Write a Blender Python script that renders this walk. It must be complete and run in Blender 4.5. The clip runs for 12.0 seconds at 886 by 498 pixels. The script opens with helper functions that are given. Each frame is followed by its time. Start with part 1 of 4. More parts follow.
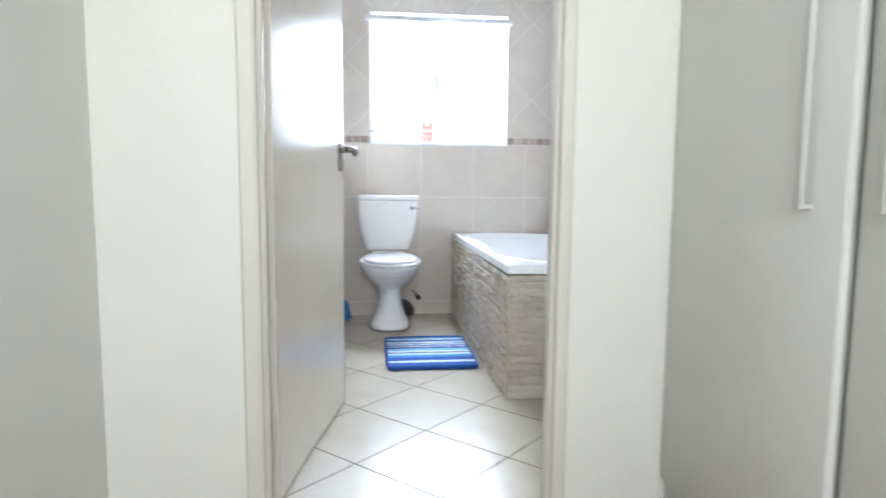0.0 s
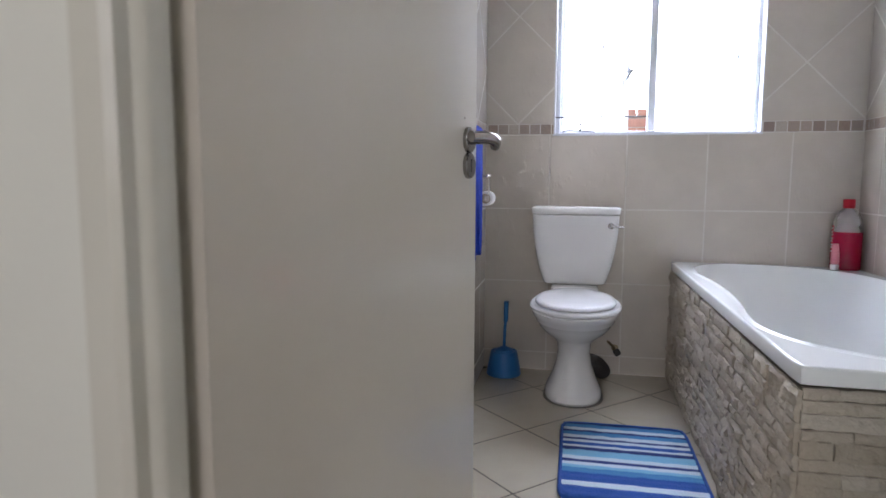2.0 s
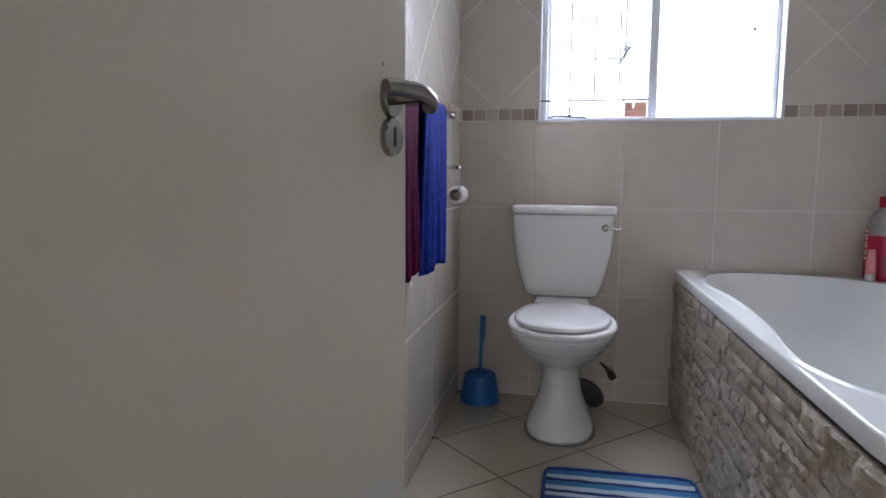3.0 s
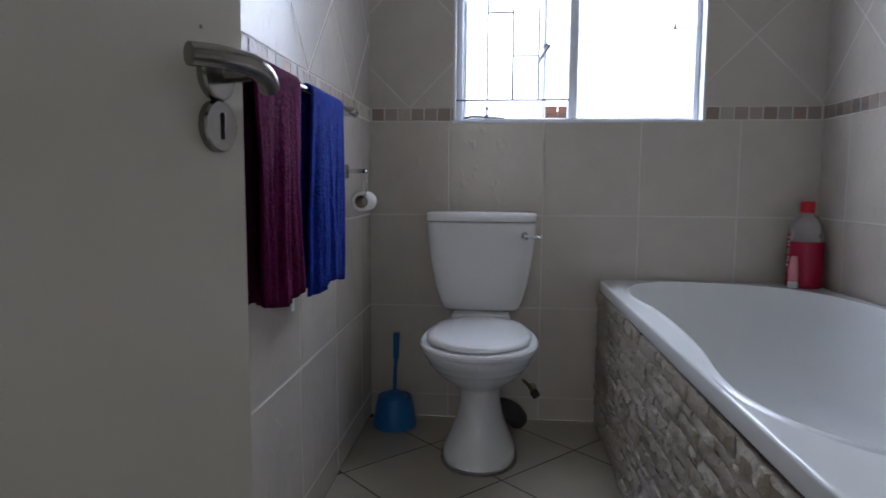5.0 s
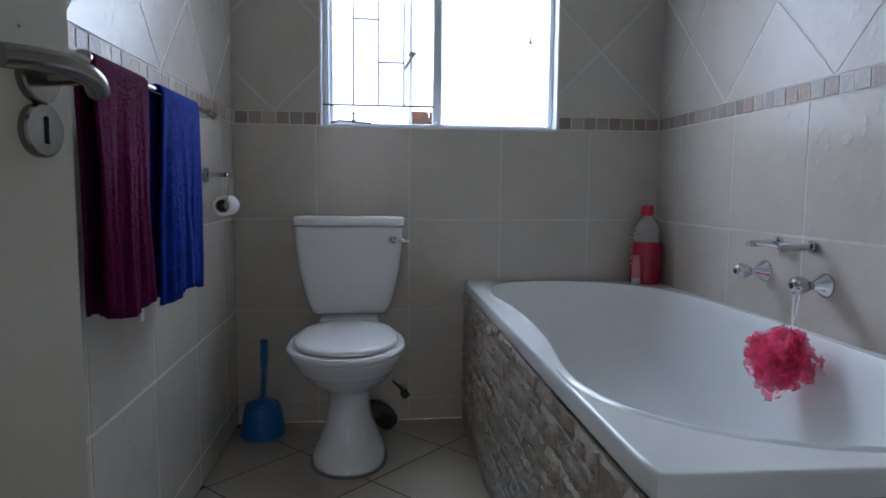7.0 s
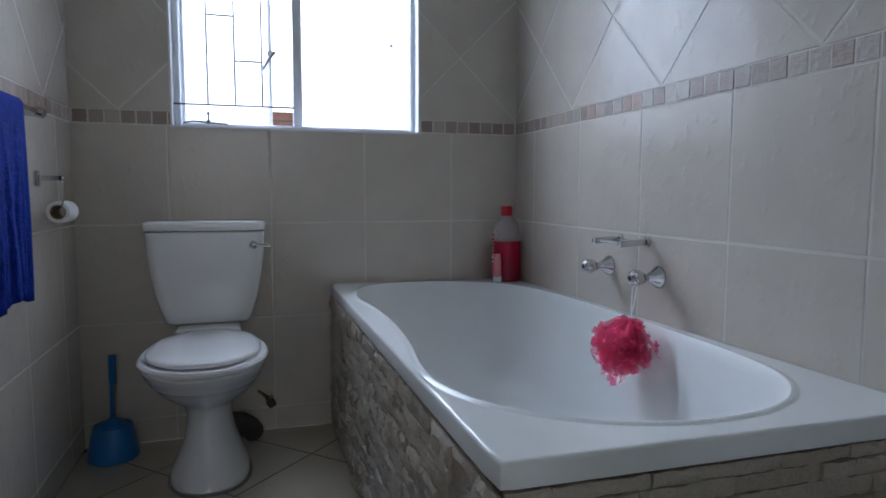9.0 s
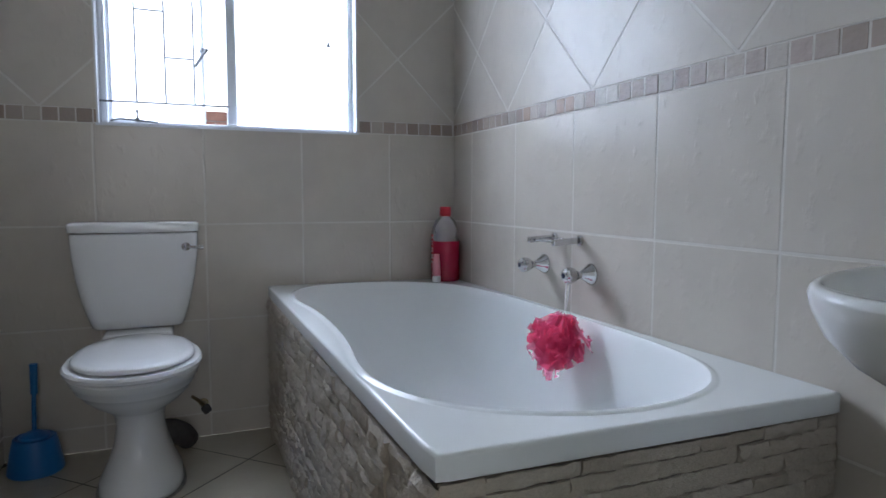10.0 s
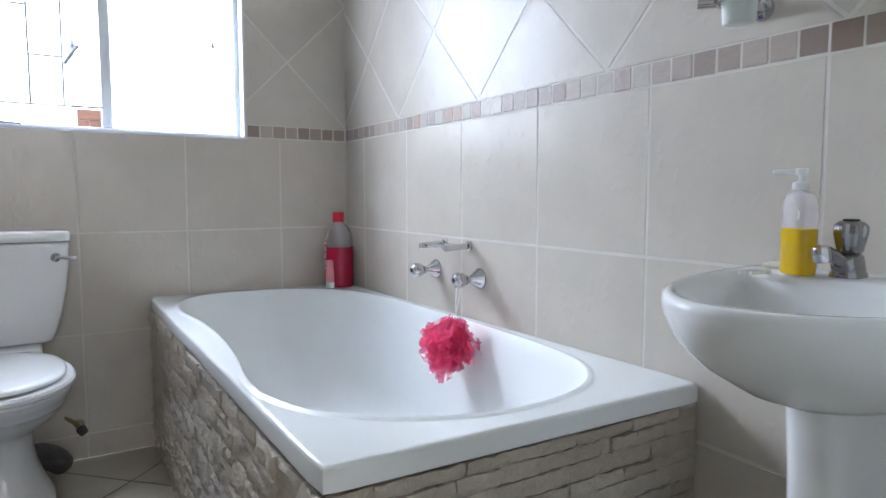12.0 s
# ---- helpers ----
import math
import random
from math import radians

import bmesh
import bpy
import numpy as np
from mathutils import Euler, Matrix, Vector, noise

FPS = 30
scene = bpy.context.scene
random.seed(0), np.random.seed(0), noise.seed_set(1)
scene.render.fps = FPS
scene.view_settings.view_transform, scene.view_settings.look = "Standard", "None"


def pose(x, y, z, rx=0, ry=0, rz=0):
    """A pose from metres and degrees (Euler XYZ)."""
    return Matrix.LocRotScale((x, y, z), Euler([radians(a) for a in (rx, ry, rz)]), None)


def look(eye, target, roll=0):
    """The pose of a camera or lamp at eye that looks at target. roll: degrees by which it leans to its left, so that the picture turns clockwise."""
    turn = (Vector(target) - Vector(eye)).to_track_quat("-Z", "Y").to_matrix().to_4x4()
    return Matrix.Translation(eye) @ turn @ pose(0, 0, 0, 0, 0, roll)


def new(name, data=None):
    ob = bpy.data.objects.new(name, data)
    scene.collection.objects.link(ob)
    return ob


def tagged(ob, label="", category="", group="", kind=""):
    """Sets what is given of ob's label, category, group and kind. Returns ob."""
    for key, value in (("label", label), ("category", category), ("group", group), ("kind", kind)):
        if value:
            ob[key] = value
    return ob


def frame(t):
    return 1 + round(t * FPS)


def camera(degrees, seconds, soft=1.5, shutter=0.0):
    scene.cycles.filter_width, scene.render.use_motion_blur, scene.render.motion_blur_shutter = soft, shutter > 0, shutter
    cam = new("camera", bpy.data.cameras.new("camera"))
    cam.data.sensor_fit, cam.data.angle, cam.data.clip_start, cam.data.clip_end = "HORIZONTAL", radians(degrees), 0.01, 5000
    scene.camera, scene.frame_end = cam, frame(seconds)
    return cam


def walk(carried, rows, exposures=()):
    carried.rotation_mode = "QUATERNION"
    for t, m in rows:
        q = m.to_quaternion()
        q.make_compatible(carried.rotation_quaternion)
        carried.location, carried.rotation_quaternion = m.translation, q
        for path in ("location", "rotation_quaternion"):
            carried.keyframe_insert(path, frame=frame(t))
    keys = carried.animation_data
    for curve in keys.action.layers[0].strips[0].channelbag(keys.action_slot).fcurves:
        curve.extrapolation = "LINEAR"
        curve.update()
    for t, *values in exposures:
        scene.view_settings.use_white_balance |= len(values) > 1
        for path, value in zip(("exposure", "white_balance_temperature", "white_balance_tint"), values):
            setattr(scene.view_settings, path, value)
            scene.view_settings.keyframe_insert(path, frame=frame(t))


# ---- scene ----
cam = camera(70.0, 12.0, soft=1.55, shutter=0.4)
PATH = [
    (0, (0.478, -0.166, 0.892), (0.709, 1.809, 0.676), 0.5),
    (0.5, (0.535, 0.11, 0.901), (0.434, 2.096, 0.685), 0.3),
    (1, (0.555, 0.416, 0.909), (0.393, 2.397, 0.689), 0.4),
    (1.5, (0.589, 0.716, 0.917), (0.258, 2.676, 0.696), 0.1),
    (2, (0.583, 0.969, 0.922), (0.183, 2.916, 0.7), 0.2),
    (2.5, (0.595, 1.222, 0.905), (0.203, 3.171, 0.684), 0.3),
    (4.5, (0.647, 1.628, 0.88), (0.369, 3.598, 0.679), 0.3),
    (5, (0.659, 1.63, 0.889), (0.482, 3.612, 0.69), 0.3),
    (5.5, (0.681, 1.63, 0.898), (0.607, 3.619, 0.7), 0.3),
    (6, (0.699, 1.614, 0.9), (0.714, 3.604, 0.704), 0.2),
    (6.5, (0.694, 1.604, 0.894), (0.803, 3.592, 0.703), 0.4),
    (8.5, (0.731, 1.59, 0.895), (1.218, 3.522, 0.715), 0.2),
    (9, (0.735, 1.584, 0.896), (1.32, 3.488, 0.717), 0.1),
    (9.5, (0.739, 1.574, 0.891), (1.411, 3.45, 0.717), 0.1),
    (10, (0.741, 1.569, 0.89), (1.499, 3.412, 0.718), 0.1),
    (10.5, (0.748, 1.561, 0.894), (1.592, 3.366, 0.725), 0.0),
    (11, (0.749, 1.557, 0.898), (1.673, 3.322, 0.729), 0.1),
    (11.5, (0.749, 1.549, 0.902), (1.736, 3.281, 0.733), 0.0),
    (12, (0.75, 1.543, 0.907), (1.793, 3.242, 0.739), 0.0),
]
EXPOSURES = [(0.0, 1.46, 6300, 11), (0.5, 1.22, 6320, 11), (1.0, 0.98, 6420, 13), (1.5, 0.67, 6520, 16), (2.0, 0.37, 6680, 18), (2.5, 0.12, 6720, 18), (4.5, -0.66, 6560, 18), (5.0, -0.78, 6450, 16), (5.5, -1.02, 6350, 15), (6.0, -1.12, 6250, 14), (6.5, -0.95, 6200, 13), (8.5, -1.07, 6150, 12), (9.5, -0.75, 6200, 12), (10.5, -0.25, 6350, 12), (11.5, 0.15, 6450, 12), (12.0, 0.25, 6480, 12)]
walk(cam, [(t, look(eye, target, roll)) for t, eye, target, roll in PATH], EXPOSURES)

# ---- plan, in metres ----
XL, XR, YB, YF = 0.170, 1.788, 4.0, 1.58          # tiled faces of the bathroom, inner face of its front wall
YH = 1.46                                          # hall face of the front wall
HXL, HXR, HYB = -0.186, 1.288, -1.35                # passage
CEIL = 2.45
WX0, WX1, WZ0, WZ1 = 0.485, 1.381, 1.120, 1.952    # window opening
TILE, GAP, GROUT = 0.347, 0.006, 0.0009            # tile pitch, joint, joint depth
BZ0, BZ1 = 1.127, 1.176                            # mosaic border

# ---- world and lights ----
world = bpy.data.worlds.new("overcast_sky")
scene.world = world
world.use_nodes = True
wn = world.node_tree
sky = wn.nodes.new("ShaderNodeTexSky")
sky.sky_type, sky.sun_disc = "NISHITA", False
sky.sun_elevation, sky.sun_rotation = radians(56), radians(120)
sky.dust_density, sky.air_density = 4.0, 1.0
wn.links.new(sky.outputs[0], wn.nodes["Background"].inputs[0])
wn.nodes["Background"].inputs[1].default_value = 0.15

sun = new("sun", bpy.data.lights.new("sun", "SUN"))
sun.data.energy, sun.data.angle, sun.data.color = 1.5, radians(12), (1.0, 0.96, 0.9)
sun.matrix_world = look((7, -4, 12), (0, 0, 0))


def window_light(name, x, y, z, w, h, rx, rz, watts, color):
    lamp = new(name, bpy.data.lights.new(name, "AREA"))
    lamp.data.shape, lamp.data.size, lamp.data.size_y = "RECTANGLE", w, h
    lamp.data.energy, lamp.data.color = watts, color
    lamp.matrix_world = pose(x, y, z, rx, 0, rz)
    return lamp


window_light("bathroom_window_light", 0.70, 4.9, 2.38, 1.6, 1.7, 90, 180, 240, (0.695, 0.815, 1.0)).matrix_world = look((0.70, 4.9, 2.38), (0.85, 2.9, 1.35))
window_light("passage_window_light", 0.55, HYB - 0.05, 1.55, 1.05, 1.05, 90, 0, 19.5, (0.94, 0.96, 1.0))


# ---- materials ----
def material(name, color, rough=0.5, metal=0.0, spec=0.5, vary=0.0, scale=8.0, bump=0.0, bump_scale=60.0, fine=0.0, fine_scale=400.0, island=0.0):
    """A principled material whose colour varies softly, with relief at two scales."""
    m = bpy.data.materials.new(name)
    m.use_nodes = True
    t = m.node_tree
    p = t.nodes["Principled BSDF"]
    p.inputs["Base Color"].default_value = (*color, 1)
    p.inputs["Roughness"].default_value = rough
    p.inputs["Metallic"].default_value = metal
    p.inputs["Specular IOR Level"].default_value = spec
    place = t.nodes.new("ShaderNodeNewGeometry")
    info = t.nodes.new("ShaderNodeObjectInfo")
    shift = t.nodes.new("ShaderNodeVectorMath")
    shift.operation = "MULTIPLY_ADD"
    t.links.new(info.outputs["Random"], shift.inputs[0])
    shift.inputs[1].default_value = (7.0, 11.0, 5.0)
    t.links.new(place.outputs["Position"], shift.inputs[2])

    def noise_at(size, detail):
        n = t.nodes.new("ShaderNodeTexNoise")
        n.inputs["Scale"].default_value, n.inputs["Detail"].default_value = size, detail
        t.links.new(shift.outputs[0], n.inputs["Vector"])
        return n

    if vary or island:
        hsv = t.nodes.new("ShaderNodeHueSaturation")
        hsv.inputs["Color"].default_value = (*color, 1)
        span = t.nodes.new("ShaderNodeMapRange")
        span.inputs["From Min"].default_value, span.inputs["From Max"].default_value = 0.25, 0.75
        span.inputs["To Min"].default_value, span.inputs["To Max"].default_value = 1 - vary, 1 + vary
        t.links.new(noise_at(scale, 5).outputs["Fac"], span.inputs["Value"])
        own = t.nodes.new("ShaderNodeMath")
        own.operation = "MULTIPLY_ADD"
        t.links.new(info.outputs["Random"], own.inputs[0])
        own.inputs[1].default_value = island
        t.links.new(span.outputs["Result"], own.inputs[2])
        t.links.new(own.outputs[0], hsv.inputs["Value"])
        t.links.new(hsv.outputs["Color"], p.inputs["Base Color"])
        rr = t.nodes.new("ShaderNodeMapRange")
        rr.inputs["To Min"].default_value, rr.inputs["To Max"].default_value = rough * 0.8, min(1.0, rough * 1.25)
        t.links.new(noise_at(scale * 2.3, 4).outputs["Fac"], rr.inputs["Value"])
        t.links.new(rr.outputs["Result"], p.inputs["Roughness"])
    normal = None
    for size, height, detail in ((bump_scale, bump, 3), (fine_scale, fine, 2)):
        if height:
            b = t.nodes.new("ShaderNodeBump")
            b.inputs["Strength"].default_value, b.inputs["Distance"].default_value = 1.0, height
            t.links.new(noise_at(size, detail).outputs["Fac"], b.inputs["Height"])
            if normal:
                t.links.new(normal, b.inputs["Normal"])
            normal = b.outputs["Normal"]
    if normal:
        t.links.new(normal, p.inputs["Normal"])
    return m


def ramp_material(name, stops, rough, source="random", low=0.0, high=1.0, bump=0.0, bump_scale=90.0, interpolation="LINEAR", mottled=0.0):
    """Colour from a ramp: by each piece's own random number, or by the place along x, y or z."""
    m = material(name, stops[0][1], rough, bump=bump, bump_scale=bump_scale)
    t = m.node_tree
    r = t.nodes.new("ShaderNodeValToRGB")
    r.color_ramp.interpolation = interpolation
    while len(r.color_ramp.elements) < len(stops):
        r.color_ramp.elements.new(0.5)
    for e, (at, c) in zip(r.color_ramp.elements, stops):
        e.position, e.color = at, (*c, 1)
    if source == "random":
        t.links.new(next(n for n in t.nodes if n.type == "OBJECT_INFO").outputs["Random"], r.inputs["Fac"])
    else:
        geo, split, span = next(n for n in t.nodes if n.type == "NEW_GEOMETRY"), t.nodes.new("ShaderNodeSeparateXYZ"), t.nodes.new("ShaderNodeMapRange")
        t.links.new(geo.outputs["Position"], split.inputs[0])
        t.links.new(split.outputs["XYZ".index(source.upper())], span.inputs["Value"])
        span.inputs["From Min"].default_value, span.inputs["From Max"].default_value = low, high
        t.links.new(span.outputs["Result"], r.inputs["Fac"])
    out = r.outputs["Color"]
    if mottled:
        n, mix = t.nodes.new("ShaderNodeTexNoise"), t.nodes.new("ShaderNodeMix")
        n.inputs["Scale"].default_value, n.inputs["Detail"].default_value = 55, 5
        span = t.nodes.new("ShaderNodeMapRange")
        span.inputs["From Min"].default_value, span.inputs["From Max"].default_value = 0.3, 0.7
        span.inputs["To Min"].default_value, span.inputs["To Max"].default_value = 1 - mottled, 1 + mottled
        t.links.new(n.outputs["Fac"], span.inputs["Value"])
        mix.data_type, mix.blend_type = "RGBA", "MULTIPLY"
        mix.inputs["Factor"].default_value = 1
        t.links.new(out, mix.inputs[6])
        t.links.new(span.outputs["Result"], mix.inputs[7])
        out = mix.outputs[2]
    t.links.new(out, t.nodes["Principled BSDF"].inputs["Base Color"])
    return m


M_TILE = material("glazed_wall_tile", (0.568, 0.516, 0.449), 0.21, spec=0.35, vary=0.06, scale=7, island=0.015)
M_TILE_UP = material("glazed_upper_tile", (0.566, 0.516, 0.453), 0.21, spec=0.35, vary=0.06, scale=7, island=0.015)


def glaze_relief(m, height):
    """Low, sparse runs in the glaze, longer than wide, over a faint waviness."""
    t = m.node_tree
    shift = next(n for n in t.nodes if n.type == "VECT_MATH")
    stretch, runs, sparse, wave, both, b = (t.nodes.new("ShaderNode" + k) for k in ("Mapping", "TexNoise", "MapRange", "TexNoise", "Math", "Bump"))
    stretch.inputs["Scale"].default_value = (1.0, 1.0, 0.6)
    stretch.inputs["Rotation"].default_value = (0.45, 0.3, 0.0)
    runs.inputs["Scale"].default_value, runs.inputs["Detail"].default_value = 34, 3.5
    sparse.interpolation_type = "SMOOTHSTEP"
    sparse.inputs["From Min"].default_value, sparse.inputs["From Max"].default_value = 0.54, 0.76
    wave.inputs["Scale"].default_value, wave.inputs["Detail"].default_value = 9, 2
    both.operation = "MULTIPLY_ADD"
    both.inputs[1].default_value = 1.5
    b.inputs["Strength"].default_value, b.inputs["Distance"].default_value = 1.0, height
    t.links.new(shift.outputs[0], stretch.inputs["Vector"])
    t.links.new(stretch.outputs[0], runs.inputs["Vector"])
    t.links.new(shift.outputs[0], wave.inputs["Vector"])
    t.links.new(runs.outputs["Fac"], sparse.inputs["Value"])
    t.links.new(wave.outputs["Fac"], both.inputs[0])
    t.links.new(sparse.outputs["Result"], both.inputs[2])
    t.links.new(both.outputs[0], b.inputs["Height"])
    t.links.new(b.outputs["Normal"], t.nodes["Principled BSDF"].inputs["Normal"])


glaze_relief(M_TILE, 0.0008)
glaze_relief(M_TILE_UP, 0.0008)
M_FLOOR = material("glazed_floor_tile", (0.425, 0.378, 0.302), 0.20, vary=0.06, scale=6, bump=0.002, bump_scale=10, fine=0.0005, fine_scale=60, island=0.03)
M_GROUT = material("white_grout", (0.625, 0.59, 0.535), 0.85, vary=0.08, scale=14, fine=0.0005)
M_GROUT_FLOOR = material("brown_floor_grout", (0.075, 0.062, 0.052), 0.9, vary=0.25, scale=12, fine=0.0006)
M_MOSAIC = ramp_material("mosaic_tile", [(0.0, (0.30, 0.215, 0.165)), (0.2, (0.42, 0.35, 0.29)), (0.4, (0.21, 0.145, 0.115)), (0.6, (0.37, 0.28, 0.23)), (0.75, (0.45, 0.39, 0.33)), (0.88, (0.25, 0.19, 0.16)), (0.95, (0.36, 0.27, 0.21)), (1.0, (0.38, 0.19, 0.09))], 0.35, bump=0.002, bump_scale=70, mottled=0.24)
M_STONE = ramp_material("split_face_stone", [(0.0, (0.46, 0.40, 0.32)), (0.35, (0.52, 0.465, 0.385)), (0.6, (0.43, 0.37, 0.295)), (0.85, (0.49, 0.43, 0.345)), (1.0, (0.40, 0.34, 0.265))], 0.75, bump=0.007, bump_scale=60, mottled=0.36)
M_STONE_BED = material("stone_bedding", (0.16, 0.135, 0.105), 0.95, vary=0.3, scale=30, bump=0.004, bump_scale=60)
M_PAINT = material("cream_wall_paint", (0.69, 0.695, 0.63), 0.55, vary=0.03, scale=3, bump=0.0008, bump_scale=25, fine=0.0003, fine_scale=180)
M_CEILING = material("white_ceiling_paint", (0.80, 0.80, 0.78), 0.8, vary=0.03, scale=2, fine=0.0004, fine_scale=120)
M_DOOR = material("cream_gloss_enamel", (0.56, 0.52, 0.445), 0.14, spec=0.2, vary=0.03, scale=3, bump=0.00025, bump_scale=7)
M_STEEL_FRAME = material("cream_frame_enamel", (0.615, 0.605, 0.53), 0.21, vary=0.05, scale=5, bump=0.0006, bump_scale=22)
M_CUPBOARD = material("pale_melamine", (0.62, 0.63, 0.59), 0.35, vary=0.02, scale=2, fine=0.0001, fine_scale=250)
M_CERAMIC = material("white_vitreous_china", (0.80, 0.80, 0.79), 0.08, vary=0.015, scale=3)
M_SEAT = material("white_seat_plastic", (0.80, 0.80, 0.79), 0.14, vary=0.015, scale=4)
M_ACRYLIC = material("white_bath_acrylic", (0.80, 0.815, 0.80), 0.10, vary=0.015, scale=3)
M_WORN_ACRYLIC = material("worn_bath_acrylic", (0.80, 0.815, 0.805), 0.36, vary=0.02, scale=4)
M_HANDLE = material("pale_painted_handle", (0.50, 0.51, 0.48), 0.4, vary=0.02, scale=4)
M_CHROME = material("polished_chrome", (0.60, 0.60, 0.61), 0.035, 1.0, vary=0.05, scale=20)
# Basin tap chrome: dark reflections of the room are put into its base colour.
M_DARK_REFLECTION_CHROME = material("dark_reflection_chrome", (0.36, 0.36, 0.37), 0.10, 1.0, vary=0.15, scale=40)
M_BRUSHED = material("brushed_steel", (0.28, 0.265, 0.245), 0.21, 1.0, vary=0.08, scale=30, fine=0.00006, fine_scale=500)
# Black for the keyhole's painted shade and for the basin tap's dark cap.
M_DARK = material("slot_shade_and_cap_black", (0.006, 0.006, 0.008), 0.8, spec=0.1, vary=0.2, scale=30)
M_BLUE_PLASTIC = material("blue_plastic", (0.012, 0.15, 0.42), 0.36, vary=0.06, scale=20, fine=0.0001)
M_PURPLE = material("purple_terry", (0.105, 0.003, 0.050), 0.95, spec=0.08, vary=0.3, scale=40, bump=0.004, bump_scale=130, fine=0.0015, fine_scale=520)
M_BLUE_TERRY = material("blue_terry", (0.010, 0.035, 0.29), 0.95, spec=0.08, vary=0.3, scale=40, bump=0.004, bump_scale=130, fine=0.0015, fine_scale=520)
M_PINK = material("pink_nylon_net", (0.90, 0.075, 0.235), 0.5, vary=0.15, scale=45, fine=0.001, fine_scale=500)
p_net = M_PINK.node_tree
p_mix, p_thin, p_glow = p_net.nodes.new("ShaderNodeMixShader"), p_net.nodes.new("ShaderNodeMixShader"), p_net.nodes.new("ShaderNodeBsdfTranslucent")
p_clear = p_net.nodes.new("ShaderNodeBsdfTransparent")
p_glow.inputs[0].default_value = (1.0, 0.17, 0.36, 1)
p_mix.inputs[0].default_value, p_thin.inputs[0].default_value = 0.65, 0.58
p_net.links.new(p_net.nodes["Principled BSDF"].outputs[0], p_mix.inputs[1])
p_net.links.new(p_glow.outputs[0], p_mix.inputs[2])
p_net.links.new(p_mix.outputs[0], p_thin.inputs[1])
p_net.links.new(p_clear.outputs[0], p_thin.inputs[2])
p_net.links.new(p_thin.outputs[0], p_net.nodes["Material Output"].inputs[0])
M_PINK_TUBE = material("pink_plastic", (0.72, 0.25, 0.29), 0.35, vary=0.05, scale=30)
M_RED_CAP = material("red_plastic_cap", (0.52, 0.008, 0.025), 0.35, vary=0.06, scale=40)
M_RED_LIQUID = material("red_bath_liquid", (0.40, 0.009, 0.045), 0.12, vary=0.06, scale=12)
M_YELLOW_LIQUID = material("yellow_soap_liquid", (0.68, 0.42, 0.012), 0.10, vary=0.05, scale=20)
M_CLEAR = material("hazy_clear_plastic", (0.72, 0.66, 0.67), 0.15, vary=0.05, scale=20)
k_net = M_CLEAR.node_tree
k_mix, k_clear = k_net.nodes.new("ShaderNodeMixShader"), k_net.nodes.new("ShaderNodeBsdfTransparent")
k_mix.inputs[0].default_value = 0.35
k_net.links.new(k_clear.outputs[0], k_mix.inputs[1])
k_net.links.new(k_net.nodes["Principled BSDF"].outputs[0], k_mix.inputs[2])
k_net.links.new(k_mix.outputs[0], k_net.nodes["Material Output"].inputs[0])
M_FROSTED_CUP = material("frosted_plastic", (0.72, 0.75, 0.71), 0.4, vary=0.04, scale=30)
M_WHITE_PLASTIC = material("white_plastic", (0.78, 0.78, 0.77), 0.35, vary=0.03, scale=20)
M_PAPER = material("toilet_paper", (0.82, 0.81, 0.79), 0.95, vary=0.05, scale=60, fine=0.0006, fine_scale=300)
M_CARD = material("brown_card", (0.30, 0.22, 0.15), 0.9, vary=0.1, scale=60)
M_WINDOW = material("white_window_enamel", (0.70, 0.72, 0.76), 0.35, vary=0.05, scale=12, fine=0.0002)
M_BAR = material("grey_painted_bar", (0.10, 0.105, 0.11), 0.5, vary=0.1, scale=30)
M_BRICK = material("red_face_brick", (0.36, 0.20, 0.16), 0.85, vary=0.2, scale=14, bump=0.003, bump_scale=50, island=0.2)
M_MORTAR = material("grey_mortar", (0.42, 0.40, 0.37), 0.95, vary=0.15, scale=15, bump=0.002, bump_scale=70)
M_GROUND = material("dry_ground", (0.22, 0.19, 0.13), 0.95, vary=0.3, scale=1.5, bump=0.02, bump_scale=12)
M_LAMINATE = material("brown_laminate", (0.19, 0.11, 0.065), 0.4, vary=0.2, scale=9, fine=0.0003)
M_GREY_RUBBER = material("dark_grey_rubber", (0.055, 0.05, 0.048), 0.7, vary=0.2, scale=40, bump=0.002, bump_scale=60)
M_SEALANT = material("dark_grey_sealant", (0.20, 0.19, 0.17), 0.8, vary=0.3, scale=60, bump=0.002, bump_scale=120)
M_MARKER = material("dark_blue_marker", (0.01, 0.014, 0.05), 0.35, vary=0.1, scale=60)
M_BRASS = material("dull_brass", (0.30, 0.24, 0.15), 0.4, 1.0, vary=0.2, scale=40)
M_STRING = material("white_nylon_cord", (0.80, 0.76, 0.76), 0.7, vary=0.05, scale=60)
M_BLIND = material("white_blind_fabric", (0.62, 0.60, 0.64), 0.8, vary=0.04, scale=20, fine=0.0004, fine_scale=300)

BLUES = {"n": (0.008, 0.028, 0.145), "d": (0.010, 0.070, 0.30), "m": (0.040, 0.19, 0.41), "l": (0.16, 0.38, 0.56), "w": (0.50, 0.58, 0.64)}
STRIPES = [(0.0, "d"), (0.125, "w"), (0.175, "d"), (0.27, "m"), (0.33, "l"), (0.37, "w"), (0.40, "n"), (0.44, "w"), (0.475, "l"), (0.565, "n"),
           (0.60, "w"), (0.635, "d"), (0.68, "w"), (0.71, "n"), (0.745, "w"), (0.78, "m"), (0.83, "n"), (0.86, "w"), (0.90, "m"), (0.95, "n")]
M_MAT = ramp_material("striped_cotton_mat", [(a, BLUES[c]) for a, c in STRIPES], 0.95, "y", 2.729, 3.310, bump=0.004, bump_scale=170, interpolation="CONSTANT", mottled=0.07)
